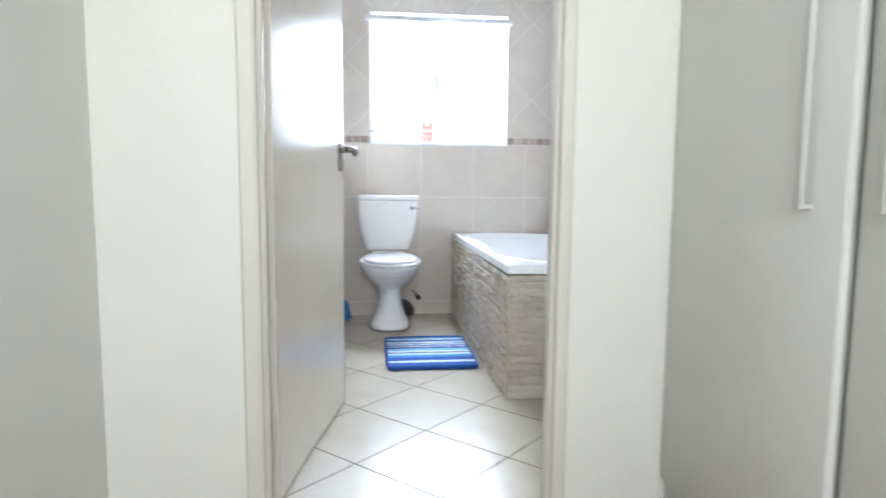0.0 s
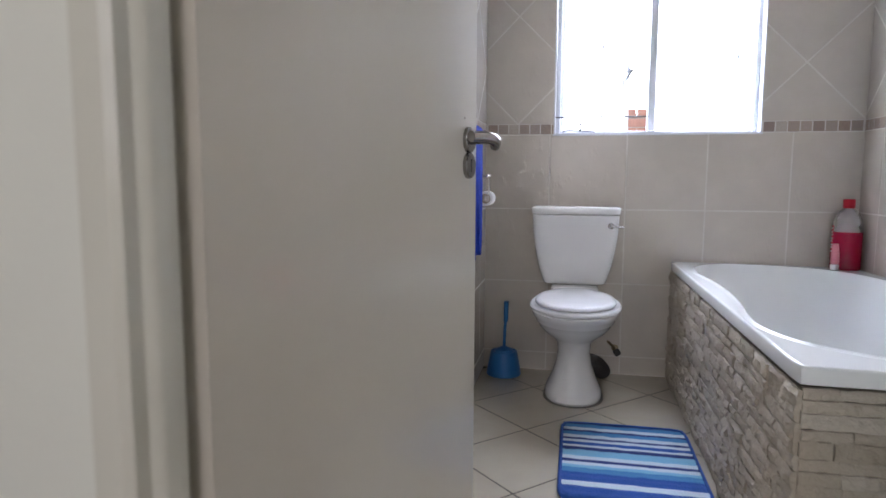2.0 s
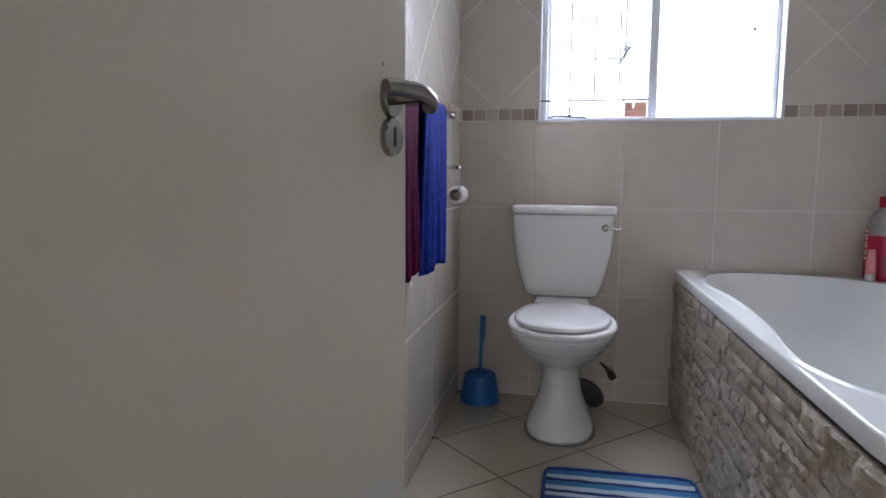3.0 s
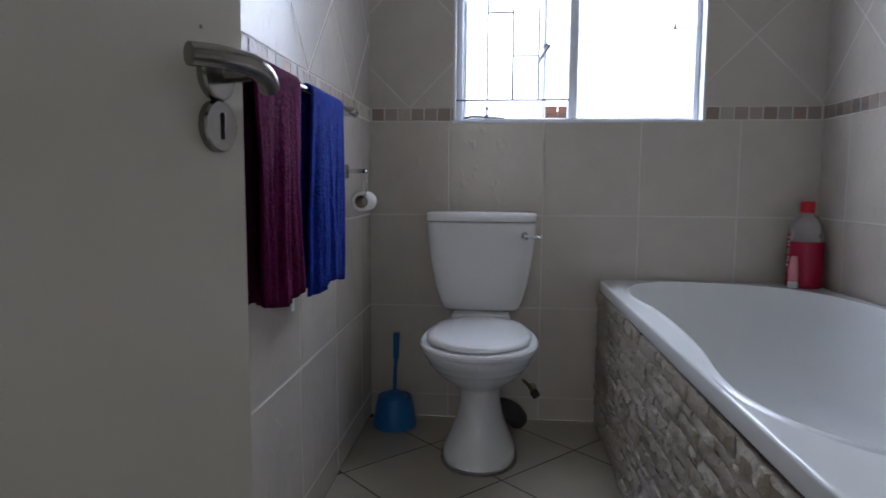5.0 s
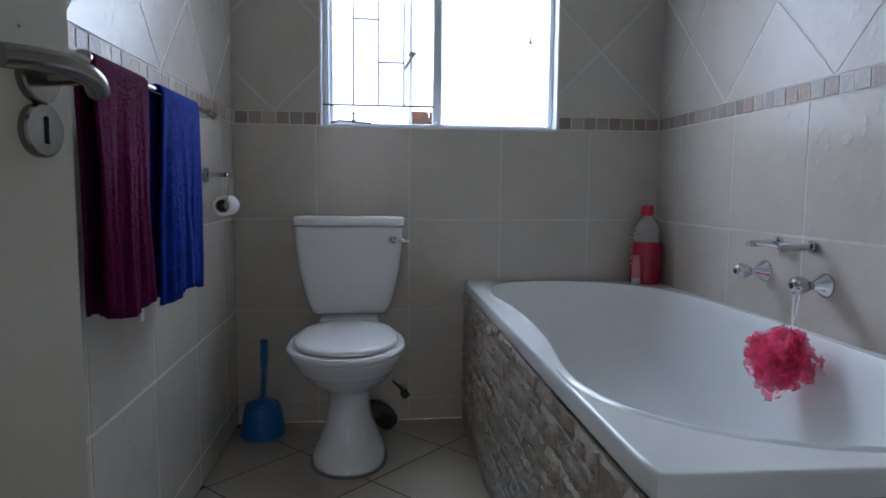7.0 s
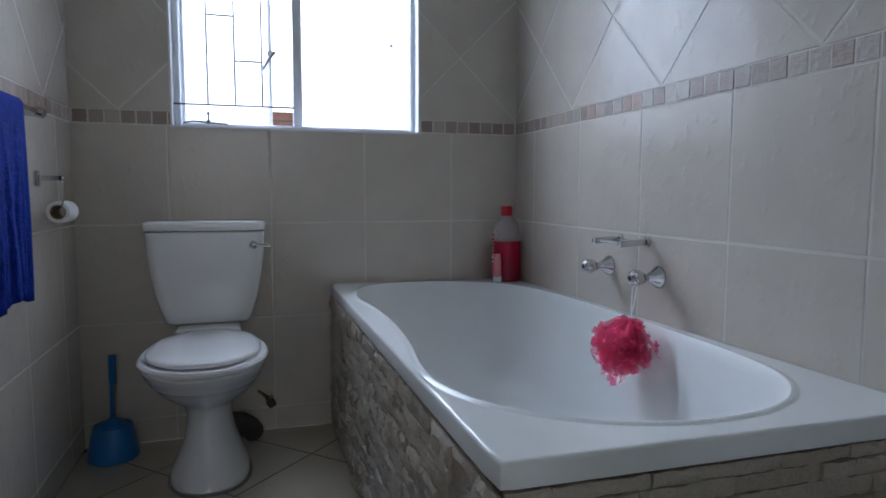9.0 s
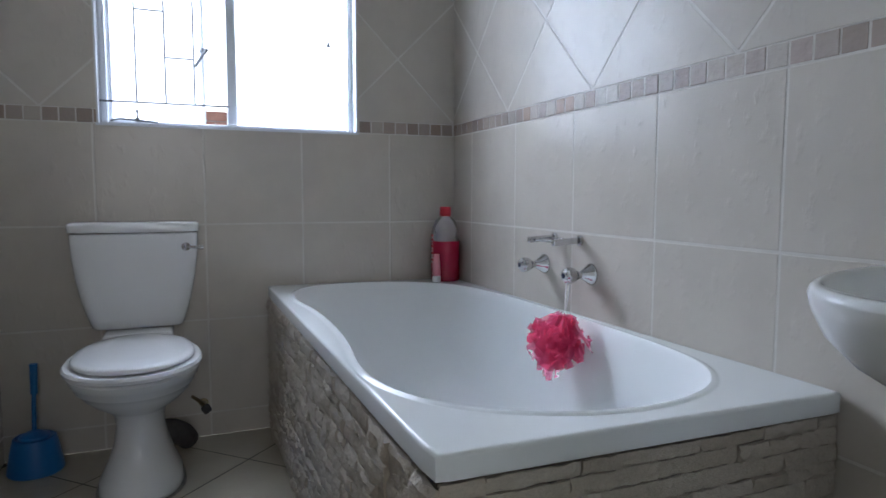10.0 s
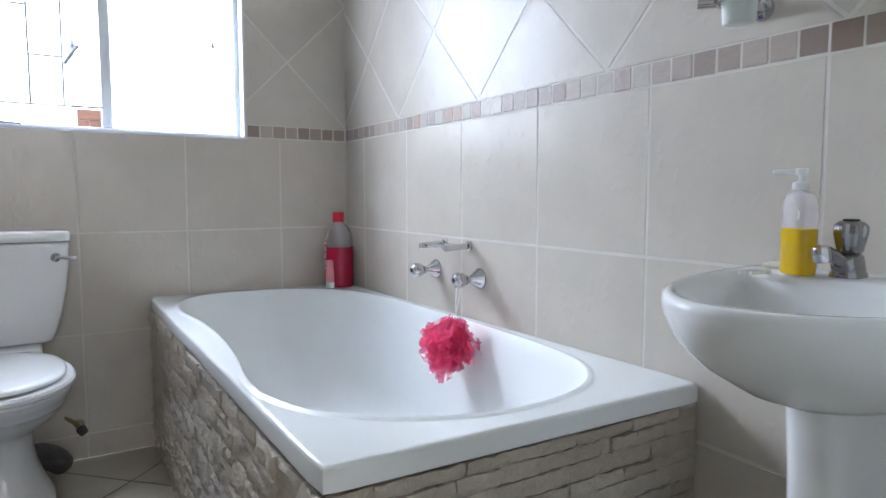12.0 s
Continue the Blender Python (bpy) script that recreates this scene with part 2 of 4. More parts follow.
M_MAT_EDGE = material("blue_mat_binding", BLUES["d"], 0.95, vary=0.2, scale=60, bump=0.003, bump_scale=200)

# Obscured glass: most of the light goes straight through, some is scattered.
M_GLASS = bpy.data.materials.new("obscured_glass")
M_GLASS.use_nodes = True
gt = M_GLASS.node_tree
gt.nodes.remove(gt.nodes["Principled BSDF"])
g_mix, g_clear, g_haze = gt.nodes.new("ShaderNodeMixShader"), gt.nodes.new("ShaderNodeBsdfTransparent"), gt.nodes.new("ShaderNodeBsdfTranslucent")
g_noise, g_span = gt.nodes.new("ShaderNodeTexNoise"), gt.nodes.new("ShaderNodeMapRange")
g_noise.inputs["Scale"].default_value = 60
g_span.inputs["To Min"].default_value, g_span.inputs["To Max"].default_value = 0.55, 0.8
gt.links.new(g_noise.outputs["Fac"], g_span.inputs["Value"])
gt.links.new(g_span.outputs["Result"], g_mix.inputs[0])
g_haze.inputs[0].default_value = (0.93, 0.95, 0.97, 1)
gt.links.new(g_clear.outputs[0], g_mix.inputs[1])
gt.links.new(g_haze.outputs[0], g_mix.inputs[2])
gt.links.new(g_mix.outputs[0], gt.nodes["Material Output"].inputs[0])


# ---- mesh helpers ----
def mesh_of(name, bm, mat, smooth=40):
    bmesh.ops.recalc_face_normals(bm, faces=bm.faces)
    me = bpy.data.meshes.new(name)
    bm.to_mesh(me)
    bm.free()
    me.materials.append(mat)
    if smooth:
        me.polygons.foreach_set("use_smooth", [True] * len(me.polygons))
        me.set_sharp_from_angle(angle=radians(smooth))
    return me


def part(name, bm, mat, parent=None, label="", smooth=40):
    """Links a bmesh, in world coordinates, as one mesh object under a thing or a part."""
    ob = new(name, mesh_of(name, bm, mat, smooth))
    if parent:
        ob.parent = parent
        if parent.type == "EMPTY":
            ob.matrix_parent_inverse = Matrix.Translation(-parent.location)
    return tagged(ob, label) if label else ob


def thing(name, x, y, z, label, category, group=""):
    ob = new(name)
    ob.location = (x, y, z)
    ob.empty_display_size = 0.05
    return tagged(ob, label, category, group)


def structure(ob, label, category):
    return tagged(ob, label, category, kind="structure")


def box(bm, x0, x1, y0, y1, z0, z1, bevel=0.0, seg=2):
    v = [bm.verts.new((x, y, z)) for z in (z0, z1) for x, y in ((x0, y0), (x1, y0), (x1, y1), (x0, y1))]
    faces = [bm.faces.new([v[i] for i in f]) for f in ((3, 2, 1, 0), (4, 5, 6, 7), (0, 1, 5, 4), (1, 2, 6, 5), (2, 3, 7, 6), (3, 0, 4, 7))]
    if bevel:
        bmesh.ops.bevel(bm, geom=list({e for f in faces for e in f.edges}), offset=bevel, segments=seg, affect="EDGES", profile=0.5)
    return bm


def loft(bm, rings, cap_first=True, cap_last=True, closed=True):
    rows = [[bm.verts.new(p) for p in ring] for ring in rings]
    n = len(rows[0])
    for a, b in zip(rows, rows[1:]):
        for i in range(n if closed else n - 1):
            j = (i + 1) % n
            bm.faces.new((a[i], a[j], b[j], b[i]))
    if cap_first:
        bm.faces.new(rows[0][::-1])
    if cap_last:
        bm.faces.new(rows[-1])
    return bm


def oval(cx, cy, z, a, b, n=2.0, count=40, back=None, back_n=None):
    """A superellipse in plan; back: another half-length towards +y."""
    pts = []
    for i in range(count):
        u = 2 * math.pi * i / count
        c, s = math.cos(u), math.sin(u)
        e = back_n if (back_n and s > 0) else n
        x = cx + a * math.copysign(abs(c) ** (2 / e), c)
        y = cy + (back if back and s > 0 else b) * math.copysign(abs(s) ** (2 / e), s)
        pts.append((x, y, z))
    return pts


def lathe(bm, profile, origin, axis=(0, 0, 1), count=24, flute=0.0, flutes=8):
    """Turns a profile of (radius, height) round an axis."""
    turn = Vector((0, 0, 1)).rotation_difference(Vector(axis)).to_matrix()
    rings = []
    for r, h in profile:
        ring = []
        for i in range(count):
            u = 2 * math.pi * i / count
            k = r * (1 + flute * math.cos(flutes * u))
            ring.append(Vector(origin) + turn @ Vector((k * math.cos(u), k * math.sin(u), h)))
        rings.append(ring)
    return loft(bm, rings)


def tube(bm, pts, r, count=12, r_end=None, cap=True, flat=1.0):
    pts = [Vector(p) for p in pts]
    rings, side = [], None
    for i, p in enumerate(pts):
        d = (pts[min(i + 1, len(pts) - 1)] - pts[max(i - 1, 0)]).normalized()
        if side is None:
            side = d.cross((0, 0, 1)) if abs(d.z) < 0.9 else d.cross((1, 0, 0))
        side = (side - d * side.dot(d)).normalized()
        up = d.cross(side)
        k = r + ((r_end if r_end is not None else r) - r) * i / max(1, len(pts) - 1)
        rings.append([p + side * (k * math.cos(2 * math.pi * j / count)) + up * (k * flat * math.sin(2 * math.pi * j / count)) for j in range(count)])
    return loft(bm, rings, cap, cap)


def curve_through(pts, steps=8, closed=False):
    """Points of a Catmull-Rom curve through the given ones."""
    pts = [Vector(p) for p in pts]
    n, out = len(pts), []
    for i in range(n if closed else n - 1):
        p = [pts[(i + k) % n] if closed else pts[min(max(i + k, 0), n - 1)] for k in (-1, 0, 1, 2)]
        for s in range(steps):
            t = s / steps
            out.append(0.5 * (2 * p[1] + (p[2] - p[0]) * t + (2 * p[0] - 5 * p[1] + 4 * p[2] - p[3]) * t * t + (3 * p[1] - p[0] - 3 * p[2] + p[3]) * t ** 3))
    return out if closed else out + [pts[-1]]


def clip_polygon(poly, inside, cut):
    out = []
    for a, b in zip(poly, poly[1:] + poly[:1]):
        ia, ib = inside(a), inside(b)
        if ia:
            out.append(a)
        if ia != ib:
            out.append(cut(a, b))
    return out


def clip_rect(poly, x0, x1, y0, y1):
    """A convex polygon cut to a rectangle."""
    for axis, limit, sign in ((0, x0, 1), (0, x1, -1), (1, y0, 1), (1, y1, -1)):
        if len(poly) < 3:
            return []

        def cut(a, b):
            t = (limit - a[axis]) / (b[axis] - a[axis])
            return (a[0] + t * (b[0] - a[0]), a[1] + t * (b[1] - a[1]))

        poly = clip_polygon(poly, lambda p: (p[axis] - limit) * sign >= -1e-9, cut)
    return poly


def inset(poly, d):
    """A convex polygon, anticlockwise, shrunk by d."""
    out, n = [], len(poly)
    for i in range(n):
        p0, p1, p2 = (Vector(poly[(i + k) % n]) for k in (-1, 0, 1))
        a, b = (p1 - p0).normalized(), (p2 - p1).normalized()
        na, nb = Vector((-a.y, a.x)), Vector((-b.y, b.x))
        out.append(tuple(p1 + (na + nb) * (d / max(0.3, 1 + na.dot(nb)))))
    return out


PIECES = {}


def piece(name, poly, frame_m, mat, parent, thick=0.006, chamfer=0.0012):
    """One tile: a polygon in the plane of frame_m (its z is the outward normal), with an eased edge. Alike tiles share a mesh."""
    clean = [p for i, p in enumerate(poly) if (Vector(p) - Vector(poly[i - 1])).length > 0.004]
    if len(clean) < 3:
        return None
    area = sum(a[0] * b[1] - b[0] * a[1] for a, b in zip(clean, clean[1:] + clean[:1])) / 2
    if abs(area) < 2e-4:
        return None
    if area < 0:
        clean = clean[::-1]
    cx, cy = (sum(p[k] for p in clean) / len(clean) for k in (0, 1))
    local = [(p[0] - cx, p[1] - cy) for p in clean]
    key = (name, mat.name, tuple((round(a, 3), round(b, 3)) for a, b in local))
    if key not in PIECES:
        bm = bmesh.new()
        inner = inset(local, chamfer)
        loft(bm, [[(x, y, -thick) for x, y in local], [(x, y, -chamfer) for x, y in local], [(x, y, 0) for x, y in inner]])
        PIECES[key] = mesh_of(name, bm, mat, smooth=0)
    ob = new(name, PIECES[key])
    ob.parent = parent
    ob.matrix_basis = frame_m @ Matrix.Translation((cx, cy, 0))
    return ob


# ---- large structure ----
def slab(name, boxes, mat, label, category):
    bm = bmesh.new()
    for b in boxes:
        box(bm, *b)
    return structure(part(name, bm, mat, smooth=0), label, category)


G = GROUT
YO = YB + 0.23
wall_back = slab("wall_back", [(XL - 0.12, WX0, YB + G, YO, 0, CEIL), (WX1, XR + 0.12, YB + G, YO, 0, CEIL), (WX0, WX1, YB + G, YO, 0, WZ0), (WX0, WX1, YB + G, YO, WZ1, CEIL)],
                 M_GROUT, "cream tiled bathroom wall around a bright window", "wall")
wall_left = slab("wall_left", [(XL - 0.12, XL - G, YF, YB + G, 0, CEIL)], M_GROUT, "cream tiled bathroom wall with a mosaic border", "wall")
wall_right = slab("wall_right", [(XR + G, XR + 0.12, YF, YB + G, 0, CEIL)], M_GROUT, "cream tiled bathroom wall beside the bath", "wall")
OX0, OX1, OZ = 0.168, 1.010, 2.073
slab("wall_front", [(HXL - 0.12, OX0, YH, YF, 0, CEIL), (OX1, XR + 0.12, YH, YF, 0, CEIL), (OX0, OX1, YH, YF, OZ, CEIL)],
                  M_PAINT, "smooth cream painted wall around the doorway", "wall")
slab("wall_passage", [(HXL - 0.12, HXL, HYB, YH, 0, CEIL)], M_CUPBOARD, "plain pale grey-green passage wall", "wall")
slab("wall_passage_east", [(HXR + 0.62, HXR + 0.74, HYB, YH, 0, CEIL)], M_PAINT, "cream painted passage wall behind the wardrobe", "wall")
slab("wall_passage_end", [(HXL - 0.12, 0.0, HYB - 0.12, HYB, 0, CEIL), (1.1, HXR + 0.74, HYB - 0.12, HYB, 0, CEIL), (0.0, 1.1, HYB - 0.12, HYB, 0, 1.0), (0.0, 1.1, HYB - 0.12, HYB, 2.1, CEIL)],
     M_PAINT, "cream painted wall with a window opening", "wall")
slab("ceiling", [(HXL - 0.12, HXR + 0.74, HYB - 0.12, YO, CEIL, CEIL + 0.1)], M_CEILING, "flat white painted ceiling", "ceiling")
floor = slab("floor", [(XL - 0.12, XR + 0.12, YH + 0.03, YB + G, -0.1, -G)], M_GROUT_FLOOR, "bathroom floor of diagonal cream tiles", "floor")
slab("floor_passage", [(HXL - 0.12, HXR + 0.74, HYB - 0.12, YH + 0.03, -0.1, 0)], M_LAMINATE, "brown laminate passage floor", "floor")
slab("window_sill", [(WX0 - 0.004, WX1 + 0.004, YB - 0.004, YB + 0.12, WZ0, WZ0 + 0.008)], M_WINDOW, "narrow white painted inner window sill", "window sill")
bm = bmesh.new()
box(bm, WX0, WX0 + 0.005, YB, YB + 0.10, WZ0 + 0.008, WZ1)
box(bm, WX1 - 0.005, WX1, YB, YB + 0.10, WZ0 + 0.008, WZ1)
box(bm, WX0 + 0.005, WX1 - 0.005, YB, YB + 0.10, WZ1 - 0.005, WZ1)
structure(part("trim", bm, M_WINDOW, smooth=0), "white painted lining of the window recess", "trim")

bm = bmesh.new()
box(bm, -400, 400, -400, 400, -0.32, -0.12)
structure(part("ground", bm, M_GROUND, smooth=0), "bare dry ground outside the house", "ground")


M_CLOUD = bpy.data.materials.new("overcast_cloud")
M_CLOUD.use_nodes = True
ct = M_CLOUD.node_tree
ct.nodes.remove(ct.nodes["Principled BSDF"])
c_emit, c_noise, c_ramp = ct.nodes.new("ShaderNodeEmission"), ct.nodes.new("ShaderNodeTexNoise"), ct.nodes.new("ShaderNodeValToRGB")
c_noise.inputs["Scale"].default_value = 1.5
c_ramp.color_ramp.elements[0].color, c_ramp.color_ramp.elements[1].color = (0.80, 0.86, 0.95, 1), (0.92, 0.96, 1.0, 1)
ct.links.new(c_noise.outputs["Fac"], c_ramp.inputs["Fac"])
ct.links.new(c_ramp.outputs["Color"], c_emit.inputs["Color"])
c_emit.inputs["Strength"].default_value = 5.0
ct.links.new(c_emit.outputs[0], ct.nodes["Material Output"].inputs[0])
structure(part("backdrop", box(bmesh.new(), -90, 90, 70, 70.5, -1, 75), M_CLOUD, smooth=0), "pale overcast sky beyond the garden", "sky")


# ---- window ----
def build_window():
    y0, y1 = YB + 0.055, YB + 0.085
    x0, x1, z0, z1 = WX0 + 0.006, WX1 - 0.006, WZ0 + 0.009, WZ1 - 0.006
    MX = 0.925
    w = structure(thing("window_1", MX, y0, z0, "white steel window with obscured panes, one sash open", "window"), "", "")
    for name, b in (("window_frame", (x0, x0 + 0.022, y0, y1, z0, z1)), ("window_frame", (x1 - 0.018, x1, y0, y1, z0, z1)),
                    ("window_frame", (x0 + 0.023, x1 - 0.019, y0, y1, z0, z0 + 0.014)), ("window_frame", (x0 + 0.023, x1 - 0.019, y0, y1, z1 - 0.02, z1)),
                    ("mullion", (MX - 0.019, MX + 0.014, y0 - 0.006, y1 + 0.01, z0 + 0.015, z1 - 0.021))):
        part(name, box(bmesh.new(), *b, bevel=0.003), M_WINDOW, w)
    pane = part("pane", box(bmesh.new(), MX + 0.015, x1 - 0.019, y0 + 0.012, y0 + 0.016, z0 + 0.015, z1 - 0.021), M_GLASS, w, smooth=0)
    pane.visible_shadow = False
    # the open sash, hinged on its outer edge
    sash_w, a = MX - 0.03 - (x0 + 0.024), radians(31)
    hinge = Vector((x0 + 0.024, y1 + 0.012, 0))
    turn = Matrix.Translation(hinge) @ Matrix.Rotation(a, 4, "Z")
    sz0, sz1 = z0 + 0.016, z1 - 0.022

    def turned(bm):
        bmesh.ops.transform(bm, matrix=turn, verts=bm.verts)
        return bm

    sash = part("sash", turned(box(bmesh.new(), sash_w - 0.014, sash_w, 0, 0.02, sz0, sz1, bevel=0.003)), M_WINDOW, w)
    part("sash_stile", turned(box(bmesh.new(), 0, 0.014, 0, 0.02, sz0, sz1, bevel=0.003)), M_WINDOW, sash)
    for za, zb in ((sz0, sz0 + 0.012), (sz1 - 0.014, sz1)):
        part("sash_rail", turned(box(bmesh.new(), 0.0145, sash_w - 0.0145, 0, 0.02, za, zb, bevel=0.003)), M_WINDOW, sash)
    g = part("pane", turned(box(bmesh.new(), 0.0145, sash_w - 0.0145, 0.008, 0.012, sz0 + 0.0125, sz1 - 0.0145)), M_GLASS, sash, smooth=0)
    g.visible_shadow = False
    bm = lathe(bmesh.new(), [(0.012, 0), (0.012, 0.012), (0.007, 0.016), (0.007, 0.03)], (sash_w - 0.008, 0, 1.45), (0, -1, 0), 12)
    tube(bm, [(sash_w - 0.008, -0.026, 1.45), (sash_w - 0.03, -0.03, 1.425), (sash_w - 0.06, -0.03, 1.38)], 0.006, 8)
    part("sash_handle", turned(bm), M_BAR, sash, "grey metal window handle")
    # peg stay along the sill
    bm = tube(bmesh.new(), [(x0 + 0.03, y0 - 0.012, z0 + 0.012), (x0 + 0.06, y0 - 0.015, z0 + 0.020), (x0 + 0.18, y0 - 0.012, z0 + 0.012)], 0.0035, 8)
    lathe(bm, [(0.010, 0), (0.008, 0.012), (0.003, 0.014), (0.003, 0.03), (0.006, 0.033), (0.005, 0.041)], (x0 + 0.115, y0 - 0.015, z0 + 0.012), (0, 0, 1), 12)
    part("stay", bm, M_BAR, w, "dark metal peg stay")
    return w


build_window()


def burglar_bars():
    y = YB + 0.045
    xs, x0, x1, zb = (0.606, 0.700, 0.795), WX0 + 0.03, 0.906, 1.208
    t = thing("burglar_bars", 0.7, y, WZ0 + 0.01, "thin grey welded burglar bars inside the window", "burglar bars")
    part("rail", tube(bmesh.new(), [(x0 - 0.024, y, zb), (x1 + 0.002, y, zb)], 0.0034, 8), M_BAR, t)
    for x in xs:
        part("bar", tube(bmesh.new(), [(x, y, zb + 0.003), (x, y, WZ1 - 0.02)], 0.0034, 8), M_BAR, t)
    for a, b, z in ((0, 1, 1.525), (1, 2, 1.368), (1, 2, 1.74)):
        part("link", tube(bmesh.new(), [(xs[a] + 0.003, y, z), (xs[b] - 0.003, y, z)], 0.0034, 8), M_BAR, t)
    return t


burglar_bars()


def roller_blind():
    z, y = 1.905, YB - 0.022
    t = thing("roller_blind", 0.92, y, z, "rolled-up pale blind across the head of the window", "blind")
    part("roll", tube(bmesh.new(), [(WX0 - 0.02, y, z), (WX1 + 0.012, y, z)], 0.016, 16), M_BLIND, t)
    for x in (WX0 - 0.026, WX1 + 0.013):
        part("bracket", box(bmesh.new(), x, x + 0.005, y - 0.014, YB - 0.001, z - 0.016, z + 0.016, bevel=0.002), M_WHITE_PLASTIC, t)
    part("pull", lathe(bmesh.new(), [(0.003, 0), (0.008, -0.008), (0.006, -0.02)], (0.925, y, z - 0.015), (0, 0, 1), 10), M_BLIND, t)


roller_blind()
mark = part("window_hook", lathe(bmesh.new(), [(0.008, 0), (0.008, 0.003), (0.003, 0.016), (0.0015, 0.028)], (1.284, YB + 0.062, 1.458), (0, 0, 1), 10), M_BAR)
tagged(mark, "tiny dark hook stuck on the window pane", "hook")

# ---- garden wall seen through the open sash ----
wall_garden = structure(part("wall_garden", box(bmesh.new(), -3, 5, 7.01, 7.2, -0.12, 1.50), M_MORTAR, smooth=0), "low face-brick boundary wall in the garden", "wall")


# ---- doorway ----
def door_frame():
    def section(o):
        return [(o, 1.4605), (o, 1.447), (o + 0.005, 1.441), (0.196, 1.439), (0.205, 1.444), (0.207, 1.462), (0.215, 1.468), (0.218, 1.474), (0.218, 1.503), (0.215, 1.508),
                (0.172, 1.511), (0.172, 1.588), (0.169, 1.592), (0.160, 1.592), (0.160, 1.5805), (0.168, 1.5795), (0.168, 1.4605)]

    f = structure(thing("door_frame", 0.596, 1.5, 0, "cream enamelled pressed steel door frame", "door frame"), "", "")
    SUM = 1.178
    prof = section(0.160)
    part("jamb", loft(bmesh.new(), [[(x, y, z) for x, y in prof] for z in (0.0, 2.024)]), M_STEEL_FRAME, f, smooth=30)
    right = [(SUM - x, y) for x, y in section(0.170)]
    jamb = part("jamb", loft(bmesh.new(), [[(x, y, z) for x, y in right] for z in (0.0, 2.024)]), M_STEEL_FRAME, f, smooth=30)
    # head: the same section on its side
    head = [(y, 2.024 + (0.218 - x)) for x, y in prof]
    part("head", loft(bmesh.new(), [[(x, y, z) for y, z in head] for x in (0.162, SUM - 0.172)]), M_STEEL_FRAME, f, smooth=30)
    part("strike_plate", box(bmesh.new(), SUM - 0.1745, SUM - 0.1725, 1.525, 1.575, 0.935, 1.06, bevel=0.0006), M_BRUSHED, jamb, "brushed steel strike plate")
    return f


door_frame()

P0, P1 = Vector((0.231, 1.524, 0)), Vector((0.378, 2.310, 0))
DU = (P1 - P0).normalized()
DN = Vector((DU.y, -DU.x, 0))
DOOR = Matrix((( DU.x, DN.x, 0, P0.x), (DU.y, DN.y, 0, P0.y), (0, 0, 1, 0), (0, 0, 0, 1)))   # along, out of the face, up


def on_door(bm):
    for v in bm.verts:                                   # the leaf is slightly bowed along its width
        u = v.co.x / 0.80
        v.co.y -= 0.019 * u * (1 - u)
    bmesh.ops.transform(bm, matrix=DOOR, verts=bm.verts)
    return bm


def build_door():
    d = structure(thing("door_1", 0.22, 1.54, 0, "cream gloss-painted flush door standing open", "door"), "", "")
    edge = [(-0.0375, 0.008), (-0.002, 0.008), (0, 0.010), (0, 2.016), (-0.002, 2.018), (-0.0375, 2.018), (-0.0395, 2.016), (-0.0395, 0.010)]
    leaf = part("leaf", on_door(loft(bmesh.new(), [[(0.80 * i / 24, y, z) for y, z in edge] for i in range(25)])), M_DOOR, d)
    for z in (0.22, 1.75):
        part("hinge", on_door(lathe(bmesh.new(), [(0.007, 0), (0.007, 0.1)], (-0.0075, -0.043, z), (0, 0, 1), 12)), M_BRUSHED, d)
    along, z = 0.751, 1.0
    rose = part("rose", on_door(lathe(bmesh.new(), [(0.0265, 0), (0.0265, 0.007), (0.0245, 0.009), (0.011, 0.009)], (along, 0, z), (0, 1, 0), 32)), M_BRUSHED, leaf, "brushed steel handle rose")
    path = curve_through([(along, 0.009, z), (along, 0.040, z), (along - 0.006, 0.053, z), (along - 0.022, 0.060, z + 0.001)], 5)
    part("neck", on_door(tube(bmesh.new(), path[:9], 0.0095, 14)), M_BRUSHED, rose)
    path = curve_through([(along + 0.014, 0.054, z - 0.012), (along - 0.006, 0.062, z - 0.004), (along - 0.034, 0.063, z + 0.001), (along - 0.065, 0.055, z + 0.002), (along - 0.091, 0.042, z + 0.001)], 6)
    part("lever", on_door(tube(bmesh.new(), path, 0.0106, 16)), M_BRUSHED, leaf, "curved brushed steel lever handle")
    ze = 0.948
    plate = part("escutcheon", on_door(lathe(bmesh.new(), [(0.0265, 0), (0.0265, 0.007), (0.0245, 0.009)], (along, 0, ze), (0, 1, 0), 32)), M_BRUSHED, leaf, "round brushed steel keyhole plate")
    # No hole is cut: a slightly raised piece carries the keyhole's shade as black colour.
    slot = bmesh.new()
    box(slot, along - 0.0034, along + 0.0034, 0.0085, 0.0094, ze - 0.013, ze + 0.010, bevel=0.0004)
    lathe(slot, [(0.0038, 0), (0.0038, 0.0009)], (along, 0.0085, ze + 0.010), (0, 1, 0), 14)
    part("keyhole", on_door(slot), M_DARK, plate, "keyhole slot with its inner shade painted black")
    part("screw", on_door(lathe(bmesh.new(), [(0.002, 0), (0.002, 0.0008)], (along - 0.018, 0, 1.043), (0, 1, 0), 8)), M_BRUSHED, leaf)
    part("latch", on_door(box(bmesh.new(), 0.8002, 0.8018, -0.031, -0.009, 0.90, 1.06, bevel=0.0004)), M_BRUSHED, leaf)


build_door()


